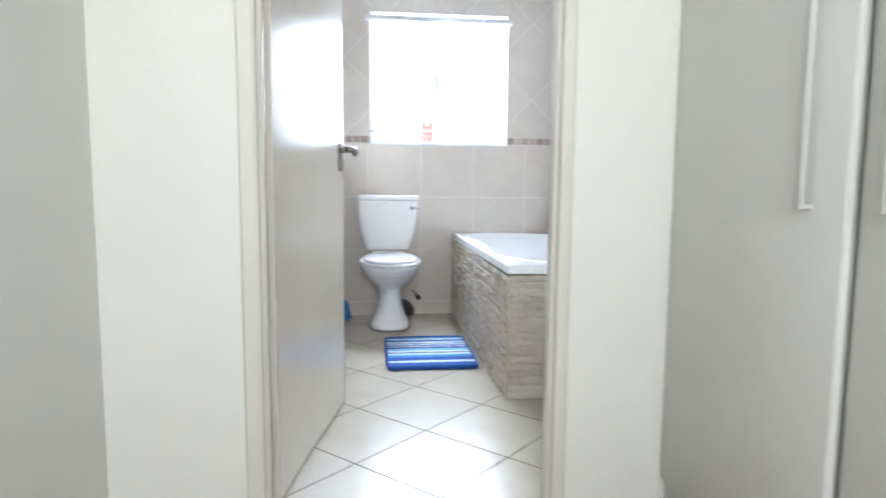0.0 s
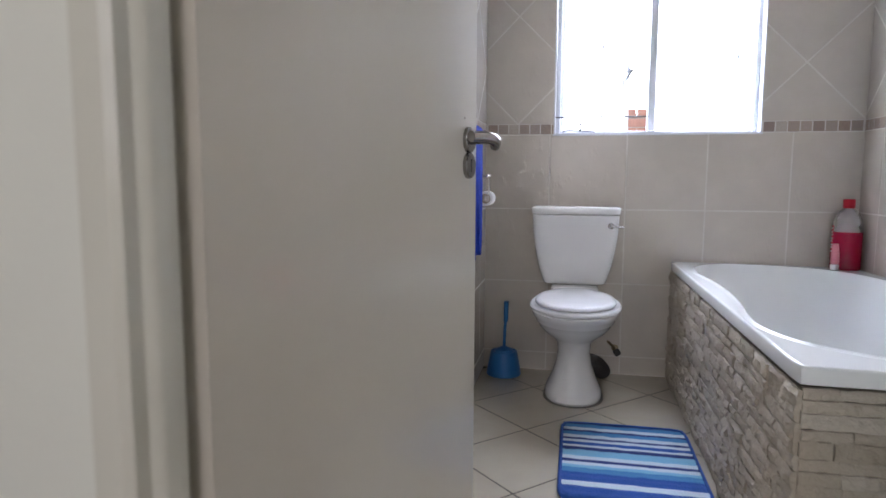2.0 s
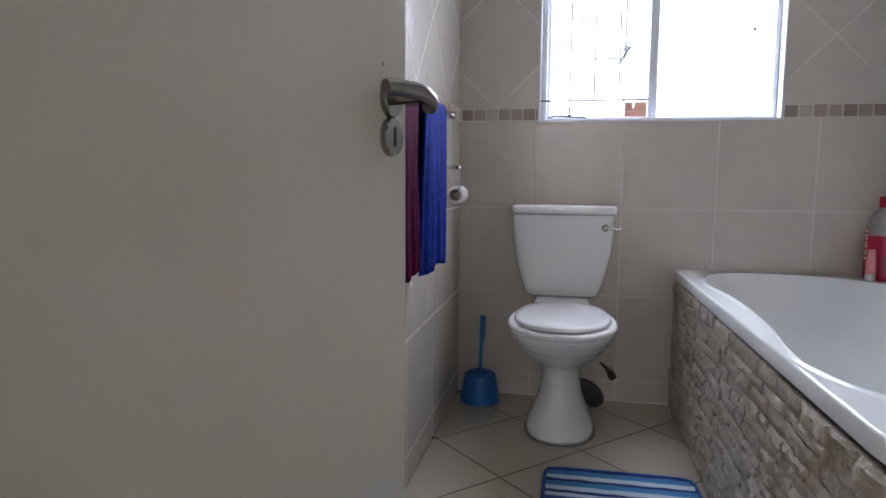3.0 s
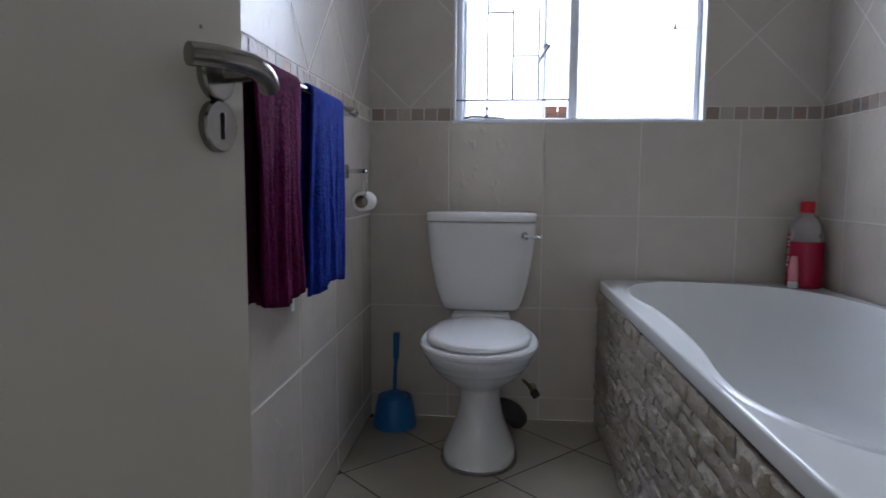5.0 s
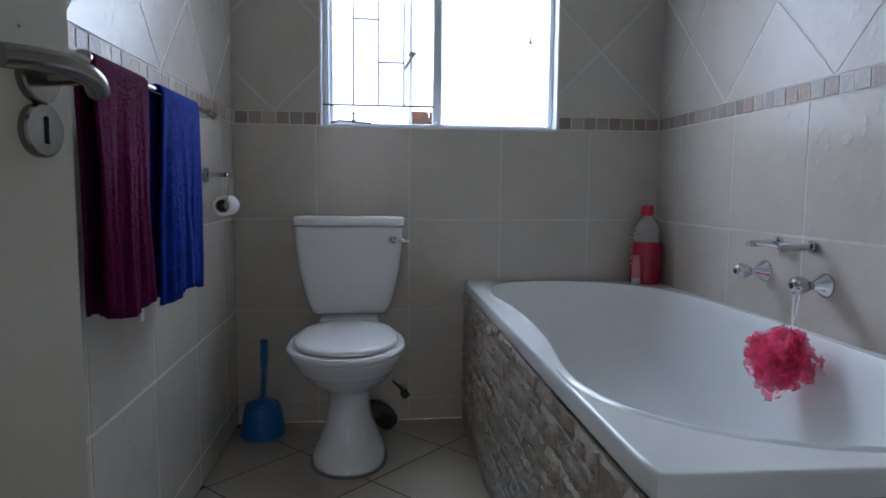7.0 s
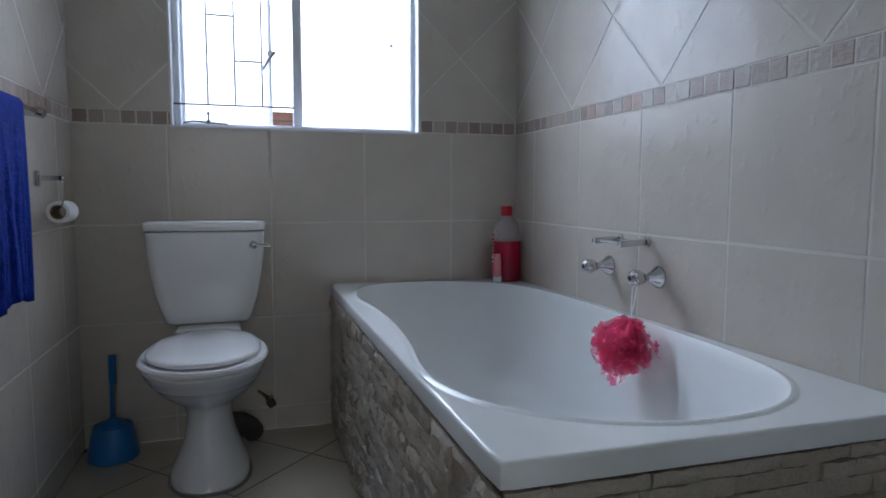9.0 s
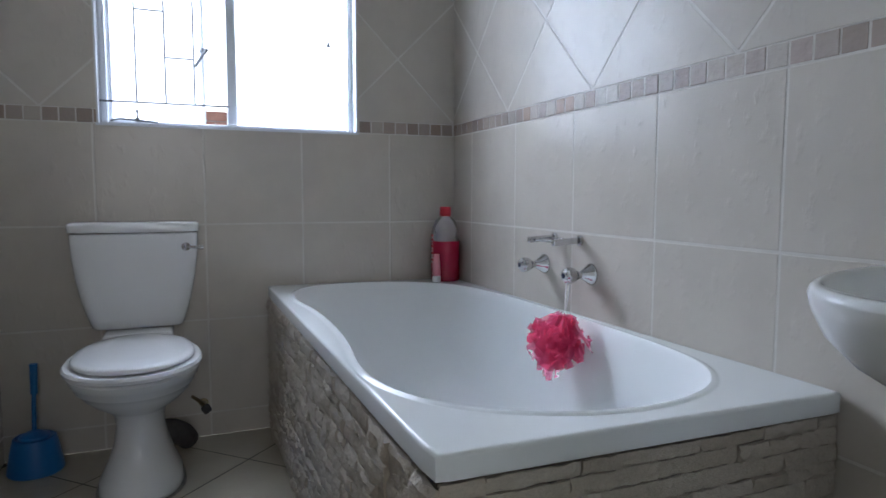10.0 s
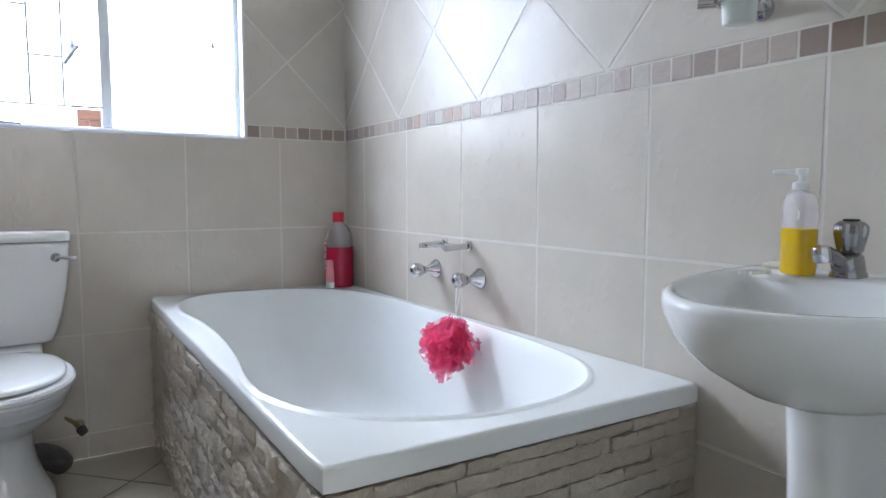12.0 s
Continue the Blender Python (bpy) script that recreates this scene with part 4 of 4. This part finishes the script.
def bath_pouf():
    tie, c = Vector((1.680, 2.992, 0.577)), Vector((1.658, 3.012, 0.506))
    t = thing("bath_pouf", c.x, c.y, c.z, "bright pink net bath pouf hung from a tap by its cord", "bath pouf")
    rng = random.Random(7)

    def curl(bm, root, d, length, wide, turn, ruffle):
        """A gathered loop of net: it runs out from its root, curls over and comes back, with a ruffled edge."""
        side = d.cross(Vector((rng.gauss(0, 1), rng.gauss(0, 1), rng.gauss(0, 1)))).normalized()
        over = d.cross(side)
        ph, n, rows = rng.uniform(0, 6), rng.uniform(7, 12), []
        for i in range(19):
            u = i / 18
            a = turn * u
            reach = length * math.sin(min(1.0, u * 1.35) * math.pi / 2) - length * 0.45 * max(0.0, u - 0.55) / 0.45
            p = root + d * reach + over * (length * 0.42 * (1 - math.cos(a)) * (1 if ruffle > 0 else -1))
            p.z -= 0.020 * u * u
            swell = wide * (0.18 + 0.82 * math.sin(math.pi * min(1.0, 0.08 + u * 0.9)))
            row = []
            for j in range(7):
                s = j / 3 - 1
                frilled = abs(ruffle) * abs(s) * u ** 0.5 * math.sin(u * n + ph + 2.2 * s)
                row.append(bm.verts.new(p + side * (swell * s) + over * frilled + d * (0.6 * abs(ruffle) * s * s * math.cos(u * n * 1.3 + ph) - 0.3 * wide * s * s)))
            rows.append(row)
        for r0, r1 in zip(rows, rows[1:]):
            for j in range(6):
                bm.faces.new((r0[j], r0[j + 1], r1[j + 1], r1[j]))

    bm = bmesh.new()
    for k in range(200):
        d = Vector((rng.gauss(0, 0.8), rng.gauss(0.1, 1.0), rng.gauss(-0.35, 0.7))).normalized()
        d.z = min(d.z, 0.5)
        root = c + Vector((d.x * 0.018, d.y * 0.036, d.z * 0.036))
        curl(bm, root, d, rng.uniform(0.028, 0.058), rng.uniform(0.008, 0.018), rng.uniform(0.8, 2.8), rng.choice((-1, 1)) * rng.uniform(0.003, 0.008))
    for k in range(60):                                 # long folds that fan out from the knot and drape over the rest
        a = rng.uniform(0, 6.28)
        d = Vector((0.55 * math.cos(a) - 0.15, 0.95 * math.sin(a) + 0.22, rng.uniform(-1.7, -0.5))).normalized()
        root = tie + Vector((0.012 * math.cos(a), 0.020 * math.sin(a) + 0.006, -0.006 - rng.uniform(0, 0.02)))
        curl(bm, root, d, rng.uniform(0.055, 0.128), rng.uniform(0.007, 0.016), rng.uniform(0.3, 1.3), rng.choice((-1, 1)) * rng.uniform(0.004, 0.009))
    for k in range(12):                                  # short frills either side of the knot
        d = Vector((rng.uniform(-0.5, 0.2), rng.choice((-1, 1)), rng.uniform(-0.35, 0.15))).normalized()
        curl(bm, tie - Vector((0, 0, 0.012)), d, rng.uniform(0.030, 0.052), rng.uniform(0.009, 0.014), rng.uniform(0.8, 1.6), rng.choice((-1, 1)) * 0.005)
    for k in range(7):                                   # loose ends that dangle below
        p = c + Vector((rng.uniform(-0.02, 0.02), 0.030 + rng.uniform(-0.028, 0.028), -0.050))
        d = Vector((rng.uniform(-0.15, 0.15), rng.uniform(-0.2, 0.25), -1)).normalized()
        curl(bm, p, d, rng.uniform(0.045, 0.085), rng.uniform(0.007, 0.011), rng.uniform(0.4, 1.2), rng.choice((-1, 1)) * 0.005)
    part("net", bm, M_PINK, t, smooth=80)
    knob = Vector((XR - 0.075, 3.028, 0.647))
    for dy in (-0.006, 0.007):
        part("cord", tube(bmesh.new(), curve_through([knob + Vector((0, dy * 1.4, 0)), knob.lerp(tie, 0.5) + Vector((0, dy, 0)), tie], 5), 0.0018, 8), M_STRING, t, "white nylon hanging cord")


bath_pouf()


def bubble_bath():
    cx, cy, z = 1.720, 3.925, BZ - 0.007
    b = thing("bubble_bath_bottle", cx, cy, z, "clear plastic bottle half full of red bubble bath", "bottle")
    prof = [(0.054, 0), (0.058, 0.006), (0.058, 0.02), (0.056, 0.03), (0.058, 0.04), (0.058, 0.160)]
    part("liquid", lathe(bmesh.new(), prof, (cx, cy, z), (0, 0, 1), 36), M_RED_LIQUID, b, "red bubble bath liquid")
    shell = part("shell", lathe(bmesh.new(), [(0.058, 0.1605), (0.057, 0.186), (0.052, 0.215), (0.039, 0.242), (0.022, 0.257), (0.018, 0.261), (0.018, 0.271)], (cx, cy, z), (0, 0, 1), 36), M_CLEAR, b)
    shell.visible_shadow = False
    part("cap", lathe(bmesh.new(), [(0.0215, 0.259), (0.0225, 0.261), (0.0225, 0.293), (0.020, 0.297)], (cx, cy, z), (0, 0, 1), 40, 0.02, 20), M_RED_CAP, b, "red ribbed screw cap")
    # lettering down the flank: plain pale strokes of its size on a red strip
    label, strip = bmesh.new(), bmesh.new()
    rows = [[(cx + 0.0588 * math.cos(a), cy + 0.0588 * math.sin(a), z + h) for a in (3.10, 3.18, 3.26, 3.36)] for h in (0.05, 0.11, 0.165, 0.186)]
    loft(label, rows, False, False, closed=False)
    part("label_strip", label, M_RED_CAP, b, "narrow red label strip on the flank")
    for k in range(8):
        zz = z + 0.078 + 0.0135 * k
        for a, hh in ((3.18, 0.0045), (3.28, 0.003)):
            a += 0.025 * (k % 3 - 1)
            p = Vector((cx + 0.0594 * math.cos(a), cy + 0.0594 * math.sin(a), zz + 0.003 * (k % 2)))
            box(strip, p.x - 0.0015, p.x + 0.0015, p.y - 0.002, p.y + 0.002, p.z - hh, p.z + 0.002)
    part("lettering", strip, M_WHITE_PLASTIC, b, "pale lettering strokes down the bottle", smooth=0)
    return b


bubble_bath()


def cream_tube():
    cx, cy, z = 1.655, 3.858, BZ - 0.0015
    t = thing("cream_tube", cx, cy, z, "small pink tube standing on its white cap", "tube")
    part("cap", lathe(bmesh.new(), [(0.015, 0), (0.0165, 0.002), (0.0165, 0.020), (0.014, 0.022)], (cx, cy, z), (0, 0, 1), 24), M_WHITE_PLASTIC, t, "white screw cap")
    rings = [oval(cx, cy, z + h, a, b, 2, 24) for h, a, b in ((0.0225, 0.011, 0.011), (0.027, 0.0165, 0.0165), (0.06, 0.0160, 0.013), (0.092, 0.0135, 0.006), (0.108, 0.0115, 0.0018))]
    part("body", loft(bmesh.new(), rings), M_PINK_TUBE, t)


cream_tube()


# ---- basin ----
BCY, BRIM = 1.954, 0.791


def dring(z, a, b, back, n=2.0, count=28):
    """A D in plan: round towards the room, straight along the wall side."""
    pts = []
    for i in range(count + 1):
        u = math.pi * i / count
        pts.append((back - b * math.sin(u) ** (2 / n), BCY + a * math.copysign(abs(math.cos(u)) ** (2 / n), math.cos(u)), z))
    for i in range(1, 8):
        pts.append((back, BCY - a + 2 * a * i / 8, z))
    return pts


def build_basin():
    b = thing("wash_basin", 1.6, BCY, 0, "white ceramic wash basin on a pedestal", "wash basin")
    w = XR - 0.001
    outer = [(0.644, 0.075, 0.25, w), (0.650, 0.100, 0.285, w), (0.671, 0.144, 0.346, w), (0.704, 0.184, 0.405, w), (0.735, 0.208, 0.440, w), (0.765, 0.219, 0.458, w), (0.781, 0.2215, 0.462, w), (0.789, 0.219, 0.459, w), (BRIM, 0.215, 0.455, w)]
    inner = [(BRIM, 0.199, 0.336, w - 0.102), (0.787, 0.192, 0.328, w - 0.106), (0.768, 0.184, 0.316, w - 0.112), (0.713, 0.158, 0.272, w - 0.128), (0.684, 0.110, 0.19, w - 0.165), (0.672, 0.05, 0.085, w - 0.215)]
    bowl = part("bowl", loft(bmesh.new(), [dring(*r) for r in outer + inner]), M_CERAMIC, b, smooth=50)
    part("waste", lathe(bmesh.new(), [(0.022, 0), (0.020, 0.003)], (w - 0.26, BCY, 0.6725), (0, 0, 1), 18), M_CHROME, bowl, "chrome basin waste")
    col = [(0.0, 0.075, 0.155), (0.02, 0.075, 0.155), (0.06, 0.058, 0.136), (0.30, 0.046, 0.124), (0.55, 0.052, 0.132), (0.655, 0.058, 0.14)]
    part("pedestal", loft(bmesh.new(), [dring(z, a, q, w - 0.125, 2.6) for z, a, q in col]), M_CERAMIC, b, smooth=50)
    for k in range(3):
        part("ridge", tube(bmesh.new(), [(1.672, 2.098 + 0.011 * k, BRIM + 0.0005), (1.650, 2.100 + 0.010 * k, BRIM + 0.0015), (1.630, 2.101 + 0.009 * k, BRIM + 0.0005)], 0.0035, 8), M_CERAMIC, bowl)
    return b


build_basin()


def pillar_tap():
    x, y, z = 1.712, 2.004, BRIM + 0.0005
    t = thing("basin_tap", x, y, z, "chrome pillar tap with a fluted knob", "tap")
    shape = [(0.0, 0.0, 0.027, 0.021), (0.004, 0.0, 0.027, 0.021), (0.008, -0.001, 0.024, 0.019), (0.022, -0.005, 0.026, 0.018), (0.030, -0.003, 0.020, 0.0165), (0.034, 0.0, 0.013, 0.013)]
    part("body", loft(bmesh.new(), [oval(x + dx, y, z + h, a, b, 2.8, 28) for h, dx, a, b in shape]), M_DARK_REFLECTION_CHROME, t, smooth=30)
    spout = part("spout", tube(bmesh.new(), curve_through([(x - 0.014, y, z + 0.017), (x - 0.032, y + 0.004, z + 0.029), (x - 0.054, y + 0.008, z + 0.039)], 5), 0.0125, 16, 0.0115, flat=0.8), M_DARK_REFLECTION_CHROME, t)
    part("aerator", lathe(bmesh.new(), [(0.0105, 0.0), (0.0125, 0.002), (0.0125, 0.018), (0.010, 0.022)], (x - 0.055, y + 0.008, z + 0.024), (-0.25, 0.04, 0.97), 24), M_CHROME, spout, "bright chrome aerator")
    k = part("knob", lathe(bmesh.new(), [(0.014, 0.0345), (0.0165, 0.037), (0.019, 0.048), (0.0222, 0.066), (0.0215, 0.073), (0.016, 0.079), (0.012, 0.080)], (x, y, z), (0, 0, 1), 64, 0.055, 8), M_DARK_REFLECTION_CHROME, t)
    part("cap", lathe(bmesh.new(), [(0.0115, 0.0802), (0.010, 0.0825)], (x, y, z), (0, 0, 1), 18), M_DARK, k, "dark marker cap")


pillar_tap()


def soap_dispenser():
    x, y, z = 1.684, 2.062, BRIM + 0.0005
    t = thing("soap_dispenser", x, y, z, "clear pump bottle half full of yellow hand soap", "soap dispenser")

    def ring(a, b, h):
        """An oval turned so that its broad side faces the room."""
        return [(x + (px * 0.45 + py * 0.89), y + (px * 0.89 - py * 0.45), z + h) for px, py, _ in oval(0, 0, 0, a, b, 2.8, 36)]

    part("liquid", loft(bmesh.new(), [ring(0.026, 0.0165, 0.0), ring(0.028, 0.018, 0.004), ring(0.028, 0.018, 0.068)]), M_YELLOW_LIQUID, t, "yellow liquid soap")
    s = part("shell", loft(bmesh.new(), [ring(0.028, 0.018, 0.0685), ring(0.028, 0.018, 0.098), ring(0.0255, 0.017, 0.112), ring(0.017, 0.014, 0.121), ring(0.011, 0.011, 0.124)]), M_CLEAR, t)
    s.visible_shadow = False
    part("collar", lathe(bmesh.new(), [(0.0115, 0.1245), (0.0115, 0.134), (0.007, 0.136), (0.004, 0.137), (0.004, 0.1455)], (x, y, z), (0, 0, 1), 20), M_WHITE_PLASTIC, t)
    part("straw", tube(bmesh.new(), [(x, y, z + 0.069), (x, y, z + 0.124)], 0.003, 8), M_WHITE_PLASTIC, t)
    head = lathe(bmesh.new(), [(0.0075, 0.1456), (0.0085, 0.148), (0.0085, 0.154), (0.007, 0.1555)], (x, y, z), (0, 0, 1), 18)
    tube(head, [(x, y, z + 0.151), (x - 0.016, y + 0.024, z + 0.151), (x - 0.021, y + 0.030, z + 0.149)], 0.0036, 10)
    part("pump_head", head, M_WHITE_PLASTIC, t, "white plastic pump head")


soap_dispenser()
bar = bmesh.new()
loft(bar, [oval(1.738, 2.108, z, a, b, 2.4, 28) for z, a, b in ((BRIM + 0.0005, 0.022, 0.034), (BRIM + 0.003, 0.026, 0.038), (BRIM + 0.006, 0.026, 0.038), (BRIM + 0.009, 0.018, 0.03))])
M_SOAP = material("yellow_soap", (0.55, 0.51, 0.36), 0.45, vary=0.08, scale=30, bump=0.001, bump_scale=40)
tagged(part("soap_bar", bar, M_SOAP), "worn pale yellow soap bar on the basin ledge", "soap")


def tumbler_holder():
    y, z, x = 2.187, 1.220, 1.706
    t = thing("tumbler_holder", XR, y, z, "chrome wall holder for a tumbler", "tumbler holder")
    part("rose", lathe(bmesh.new(), [(0.020, 0.001), (0.020, 0.010), (0.016, 0.012)], (XR, y + 0.01, z), (-1, 0, 0), 22), M_CHROME, t)
    part("arm", box(bmesh.new(), x + 0.033, XR - 0.0125, y - 0.002, y + 0.022, z - 0.007, z + 0.007, bevel=0.003), M_CHROME, t)
    ring = [(x + 0.0345 * math.cos(2 * math.pi * i / 28), y + 0.0345 * math.sin(2 * math.pi * i / 28), z) for i in range(29)]
    part("ring", tube(bmesh.new(), ring, 0.005, 10), M_CHROME, t)
    part("stub", tube(bmesh.new(), [(x - 0.022, y + 0.027, z), (x - 0.040, y + 0.049, z)], 0.008, 12), M_CHROME, t)
    c = thing("tumbler", x, y, z - 0.035, "frosted pale tumbler in its wall holder", "tumbler")
    part("cup", lathe(bmesh.new(), [(0.023, 0), (0.025, 0.003), (0.0285, 0.06), (0.030, 0.095), (0.028, 0.095), (0.0245, 0.02), (0.021, 0.006)], (x, y, z - 0.037), (0, 0, 1), 32), M_FROSTED_CUP, c)


tumbler_holder()


# ---- pieces of the floor, walls and bath panel ----
def grid_tiles(parent, m, mat, u_joint, v_joint, region, name="tile"):
    """Square-set tiles within a rectangle of the wall; u_joint and v_joint are places of one joint each."""
    u0, u1, v0, v1 = region
    for i in range(math.floor((u0 - u_joint) / TILE) - 1, math.ceil((u1 - u_joint) / TILE) + 1):
        for j in range(math.floor((v0 - v_joint) / TILE) - 1, math.ceil((v1 - v_joint) / TILE) + 1):
            a, b, h = u_joint + i * TILE, v_joint + j * TILE, GAP / 2
            quad = clip_rect([(a + h, b + h), (a + TILE - h, b + h), (a + TILE - h, b + TILE - h), (a + h, b + TILE - h)], u0, u1, v0, v1)
            if len(quad) > 2:
                piece(name, quad, m, mat, parent)


def diamond_tiles(parent, m, mat, u_apex, v_apex, region, name="tile", gap=0.0065, skip=None):
    """Tiles set at 45 degrees; the apex is one corner of a tile."""
    u0, u1, v0, v1 = region
    half, h = TILE / math.sqrt(2), gap / math.sqrt(2)
    for i in range(-16, 17):
        for j in range(-16, 17):
            if (i + j) % 2:
                continue
            cu, cv = u_apex + i * half, v_apex + half + j * half
            if not (u0 - half < cu < u1 + half and v0 - half < cv < v1 + half):
                continue
            k = half - h
            poly = clip_rect([(cu + k, cv), (cu, cv + k), (cu - k, cv), (cu, cv - k)], u0, u1, v0, v1)
            if len(poly) > 2:
                piece(name, poly, m, mat, parent)


def mosaic(parent, m, u0, u1, start, pitch=0.0496):
    i = math.floor((u0 - start) / pitch)
    while start + i * pitch < u1:
        a = start + i * pitch
        poly = clip_rect([(a + 0.0015, BZ0 + 0.002), (a + pitch - 0.0015, BZ0 + 0.002), (a + pitch - 0.0015, BZ1 - 0.002), (a + 0.0015, BZ1 - 0.002)], u0, u1, 0, 9)
        if len(poly) > 2:
            piece("mosaic_tile", poly, m @ Matrix.Translation((0, 0, 0.0005 * ((i * 7) % 3 - 1))), M_MOSAIC, parent, chamfer=0.0015)
        i += 1


# planes: u runs along the wall, v up, the third axis out of the wall
BACK = Matrix(((1, 0, 0, 0), (0, 0, -1, YB), (0, 1, 0, 0), (0, 0, 0, 1)))
RIGHT = Matrix(((0, 0, -1, XR), (1, 0, 0, 0), (0, 1, 0, 0), (0, 0, 0, 1)))
LEFT = Matrix(((0, 0, 1, XL), (1, 0, 0, 0), (0, 1, 0, 0), (0, 0, 0, 1)))
FLOOR = Matrix.Identity(4)

VJ = 0.781
grid_tiles(wall_back, BACK, M_TILE, 0.470, VJ, (XL, XR, 0.0, BZ0))
grid_tiles(wall_right, RIGHT, M_TILE, 2.086, VJ, (YF, YB, 0.0, BZ0))
grid_tiles(wall_left, LEFT, M_TILE, 2.790, VJ, (YF, YB, 0.0, BZ0))
mosaic(wall_back, BACK, XL + 0.002, WX0 - 0.001, 0.176)
mosaic(wall_back, BACK, WX1 + 0.001, XR - 0.002, 1.386)
mosaic(wall_right, RIGHT, YF, YB - 0.002, 2.086)
mosaic(wall_left, LEFT, YF, YB - 0.002, 2.60)
for region in ((XL, WX0 - 0.001, BZ1, CEIL), (WX1 + 0.001, XR, BZ1, CEIL), (WX0 + 0.001, WX1 - 0.001, WZ1, CEIL)):
    diamond_tiles(wall_back, BACK, M_TILE_UP, 1.301, BZ1, region)
diamond_tiles(wall_right, RIGHT, M_TILE_UP, 2.551, BZ1, (YF, YB, BZ1, CEIL))
diamond_tiles(wall_left, LEFT, M_TILE_UP, 3.237, BZ1, (YF, YB, BZ1, CEIL))
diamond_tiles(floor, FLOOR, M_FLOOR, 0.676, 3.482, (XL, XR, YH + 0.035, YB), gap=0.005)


def stone_mesh(rng, w, h, d):
    """One split stone: a low, softly broken face with a few chipped facets and ragged long edges."""
    nx, ny = max(3, round(w / 0.014)), 4
    bm = bmesh.new()
    lean, tilt, seed, face = rng.uniform(-0.2, 0.2), rng.uniform(-0.25, 0.25), rng.uniform(0, 90), []
    for j in range(ny + 1):
        row = []
        for i in range(nx + 1):
            inner_u, inner_v = 0 < i < nx, 0 < j < ny
            x = w * (i + (rng.uniform(-0.3, 0.3) if inner_u else 0)) / nx
            y = h * (j + (rng.uniform(-0.3, 0.3) if inner_v else 0)) / ny
            if not inner_v:                              # ragged edge towards the next course
                y += (0.0022 * noise.noise((x * 45, seed, j)) + rng.uniform(-0.0012, 0.0012)) * (1 if inner_u else 0)
            soft = 0.85 + 0.45 * noise.noise((x * 28, y * 40, seed)) + rng.uniform(-0.16, 0.16)
            z = d * (soft + lean * (2 * i / nx - 1) + tilt * (2 * j / ny - 1)) * (1.0 if inner_v else rng.uniform(0.55, 0.92)) * (1.0 if inner_u else 0.86)
            row.append(bm.verts.new((x, y, max(z, 0.0012))))
        face.append(row)
    for j in range(ny):
        for i in range(nx):
            bm.faces.new((face[j][i], face[j][i + 1], face[j + 1][i + 1], face[j + 1][i]))
    border = face[0] + [face[j][nx] for j in range(1, ny)] + face[ny][::-1] + [face[j][0] for j in range(ny - 1, 0, -1)]
    back = [bm.verts.new((v.co.x, v.co.y, -0.004)) for v in border]
    for i in range(len(border)):
        j = (i + 1) % len(border)
        bm.faces.new((border[i], back[i], back[j], border[j]))
    return mesh_of("stone", bm, M_STONE, smooth=32)


def clad(m, length, rng, lengths, depth, top, heights, missing=None):
    """Courses of stones over a face of that length; missing: the stretch of the top course that has fallen off."""
    z, row = 0.001, 0
    while z < top - 0.012:
        h = min(heights[row % len(heights)], top - 0.001 - z)
        if top - z - h < 0.018:
            h = top - 0.001 - z
        last = z + h > top - 0.004
        u = 0.0005
        while u < length - 0.001:
            w = rng.uniform(*lengths)
            if length - u - w < 0.04:
                w = length - 0.0005 - u
            if last and missing and u < missing[0] < u + w:
                w = missing[0] - u
            if not (last and missing and abs(u - missing[0]) < 1e-6):
                ob = new("stone", stone_mesh(rng, w - rng.uniform(0.0008, 0.0028), h - rng.uniform(0.0006, 0.0024), rng.uniform(*depth)))
                ob.parent = panel
                ob.matrix_parent_inverse = Matrix.Translation(-panel.location)
                ob.matrix_basis = m @ Matrix.Translation((u, z, 0))
            else:
                w = missing[1] - missing[0]
            u += w
        z += h
        row += 1


stones = random.Random(21)
# long side, facing the room; short side, facing the basin
clad(Matrix(((0, 0, -1, PX), (-1, 0, 0, BY1 - 0.002), (0, 1, 0, 0), (0, 0, 0, 1))), BY1 - PY, stones, (0.05, 0.17), (0.009, 0.018), PZ,
     [0.034, 0.028, 0.040, 0.026, 0.036, 0.031, 0.042, 0.029, 0.033, 0.038], (0.668, 0.712))
clad(Matrix(((1, 0, 0, PX + 0.001), (0, 0, -1, PY), (0, 1, 0, 0), (0, 0, 0, 1))), BX1 - PX - 0.002, stones, (0.05, 0.26), (0.005, 0.012), PZ + 0.006,
     [0.030, 0.026, 0.037, 0.024, 0.033, 0.028, 0.040, 0.026, 0.031, 0.036])

brick = mesh_of("brick", box(bmesh.new(), 0, 0.222, -0.012, 0.02, 0, 0.073), M_BRICK, smooth=0)
for row in range(3):
    for k in range(9):
        ob = new("brick", brick)
        ob.parent = wall_garden
        ob.matrix_basis = pose(0.2 + 0.232 * k - 0.116 * (row % 2), 7.01, 1.551 - 0.083 * (row + 1) + 0.005)
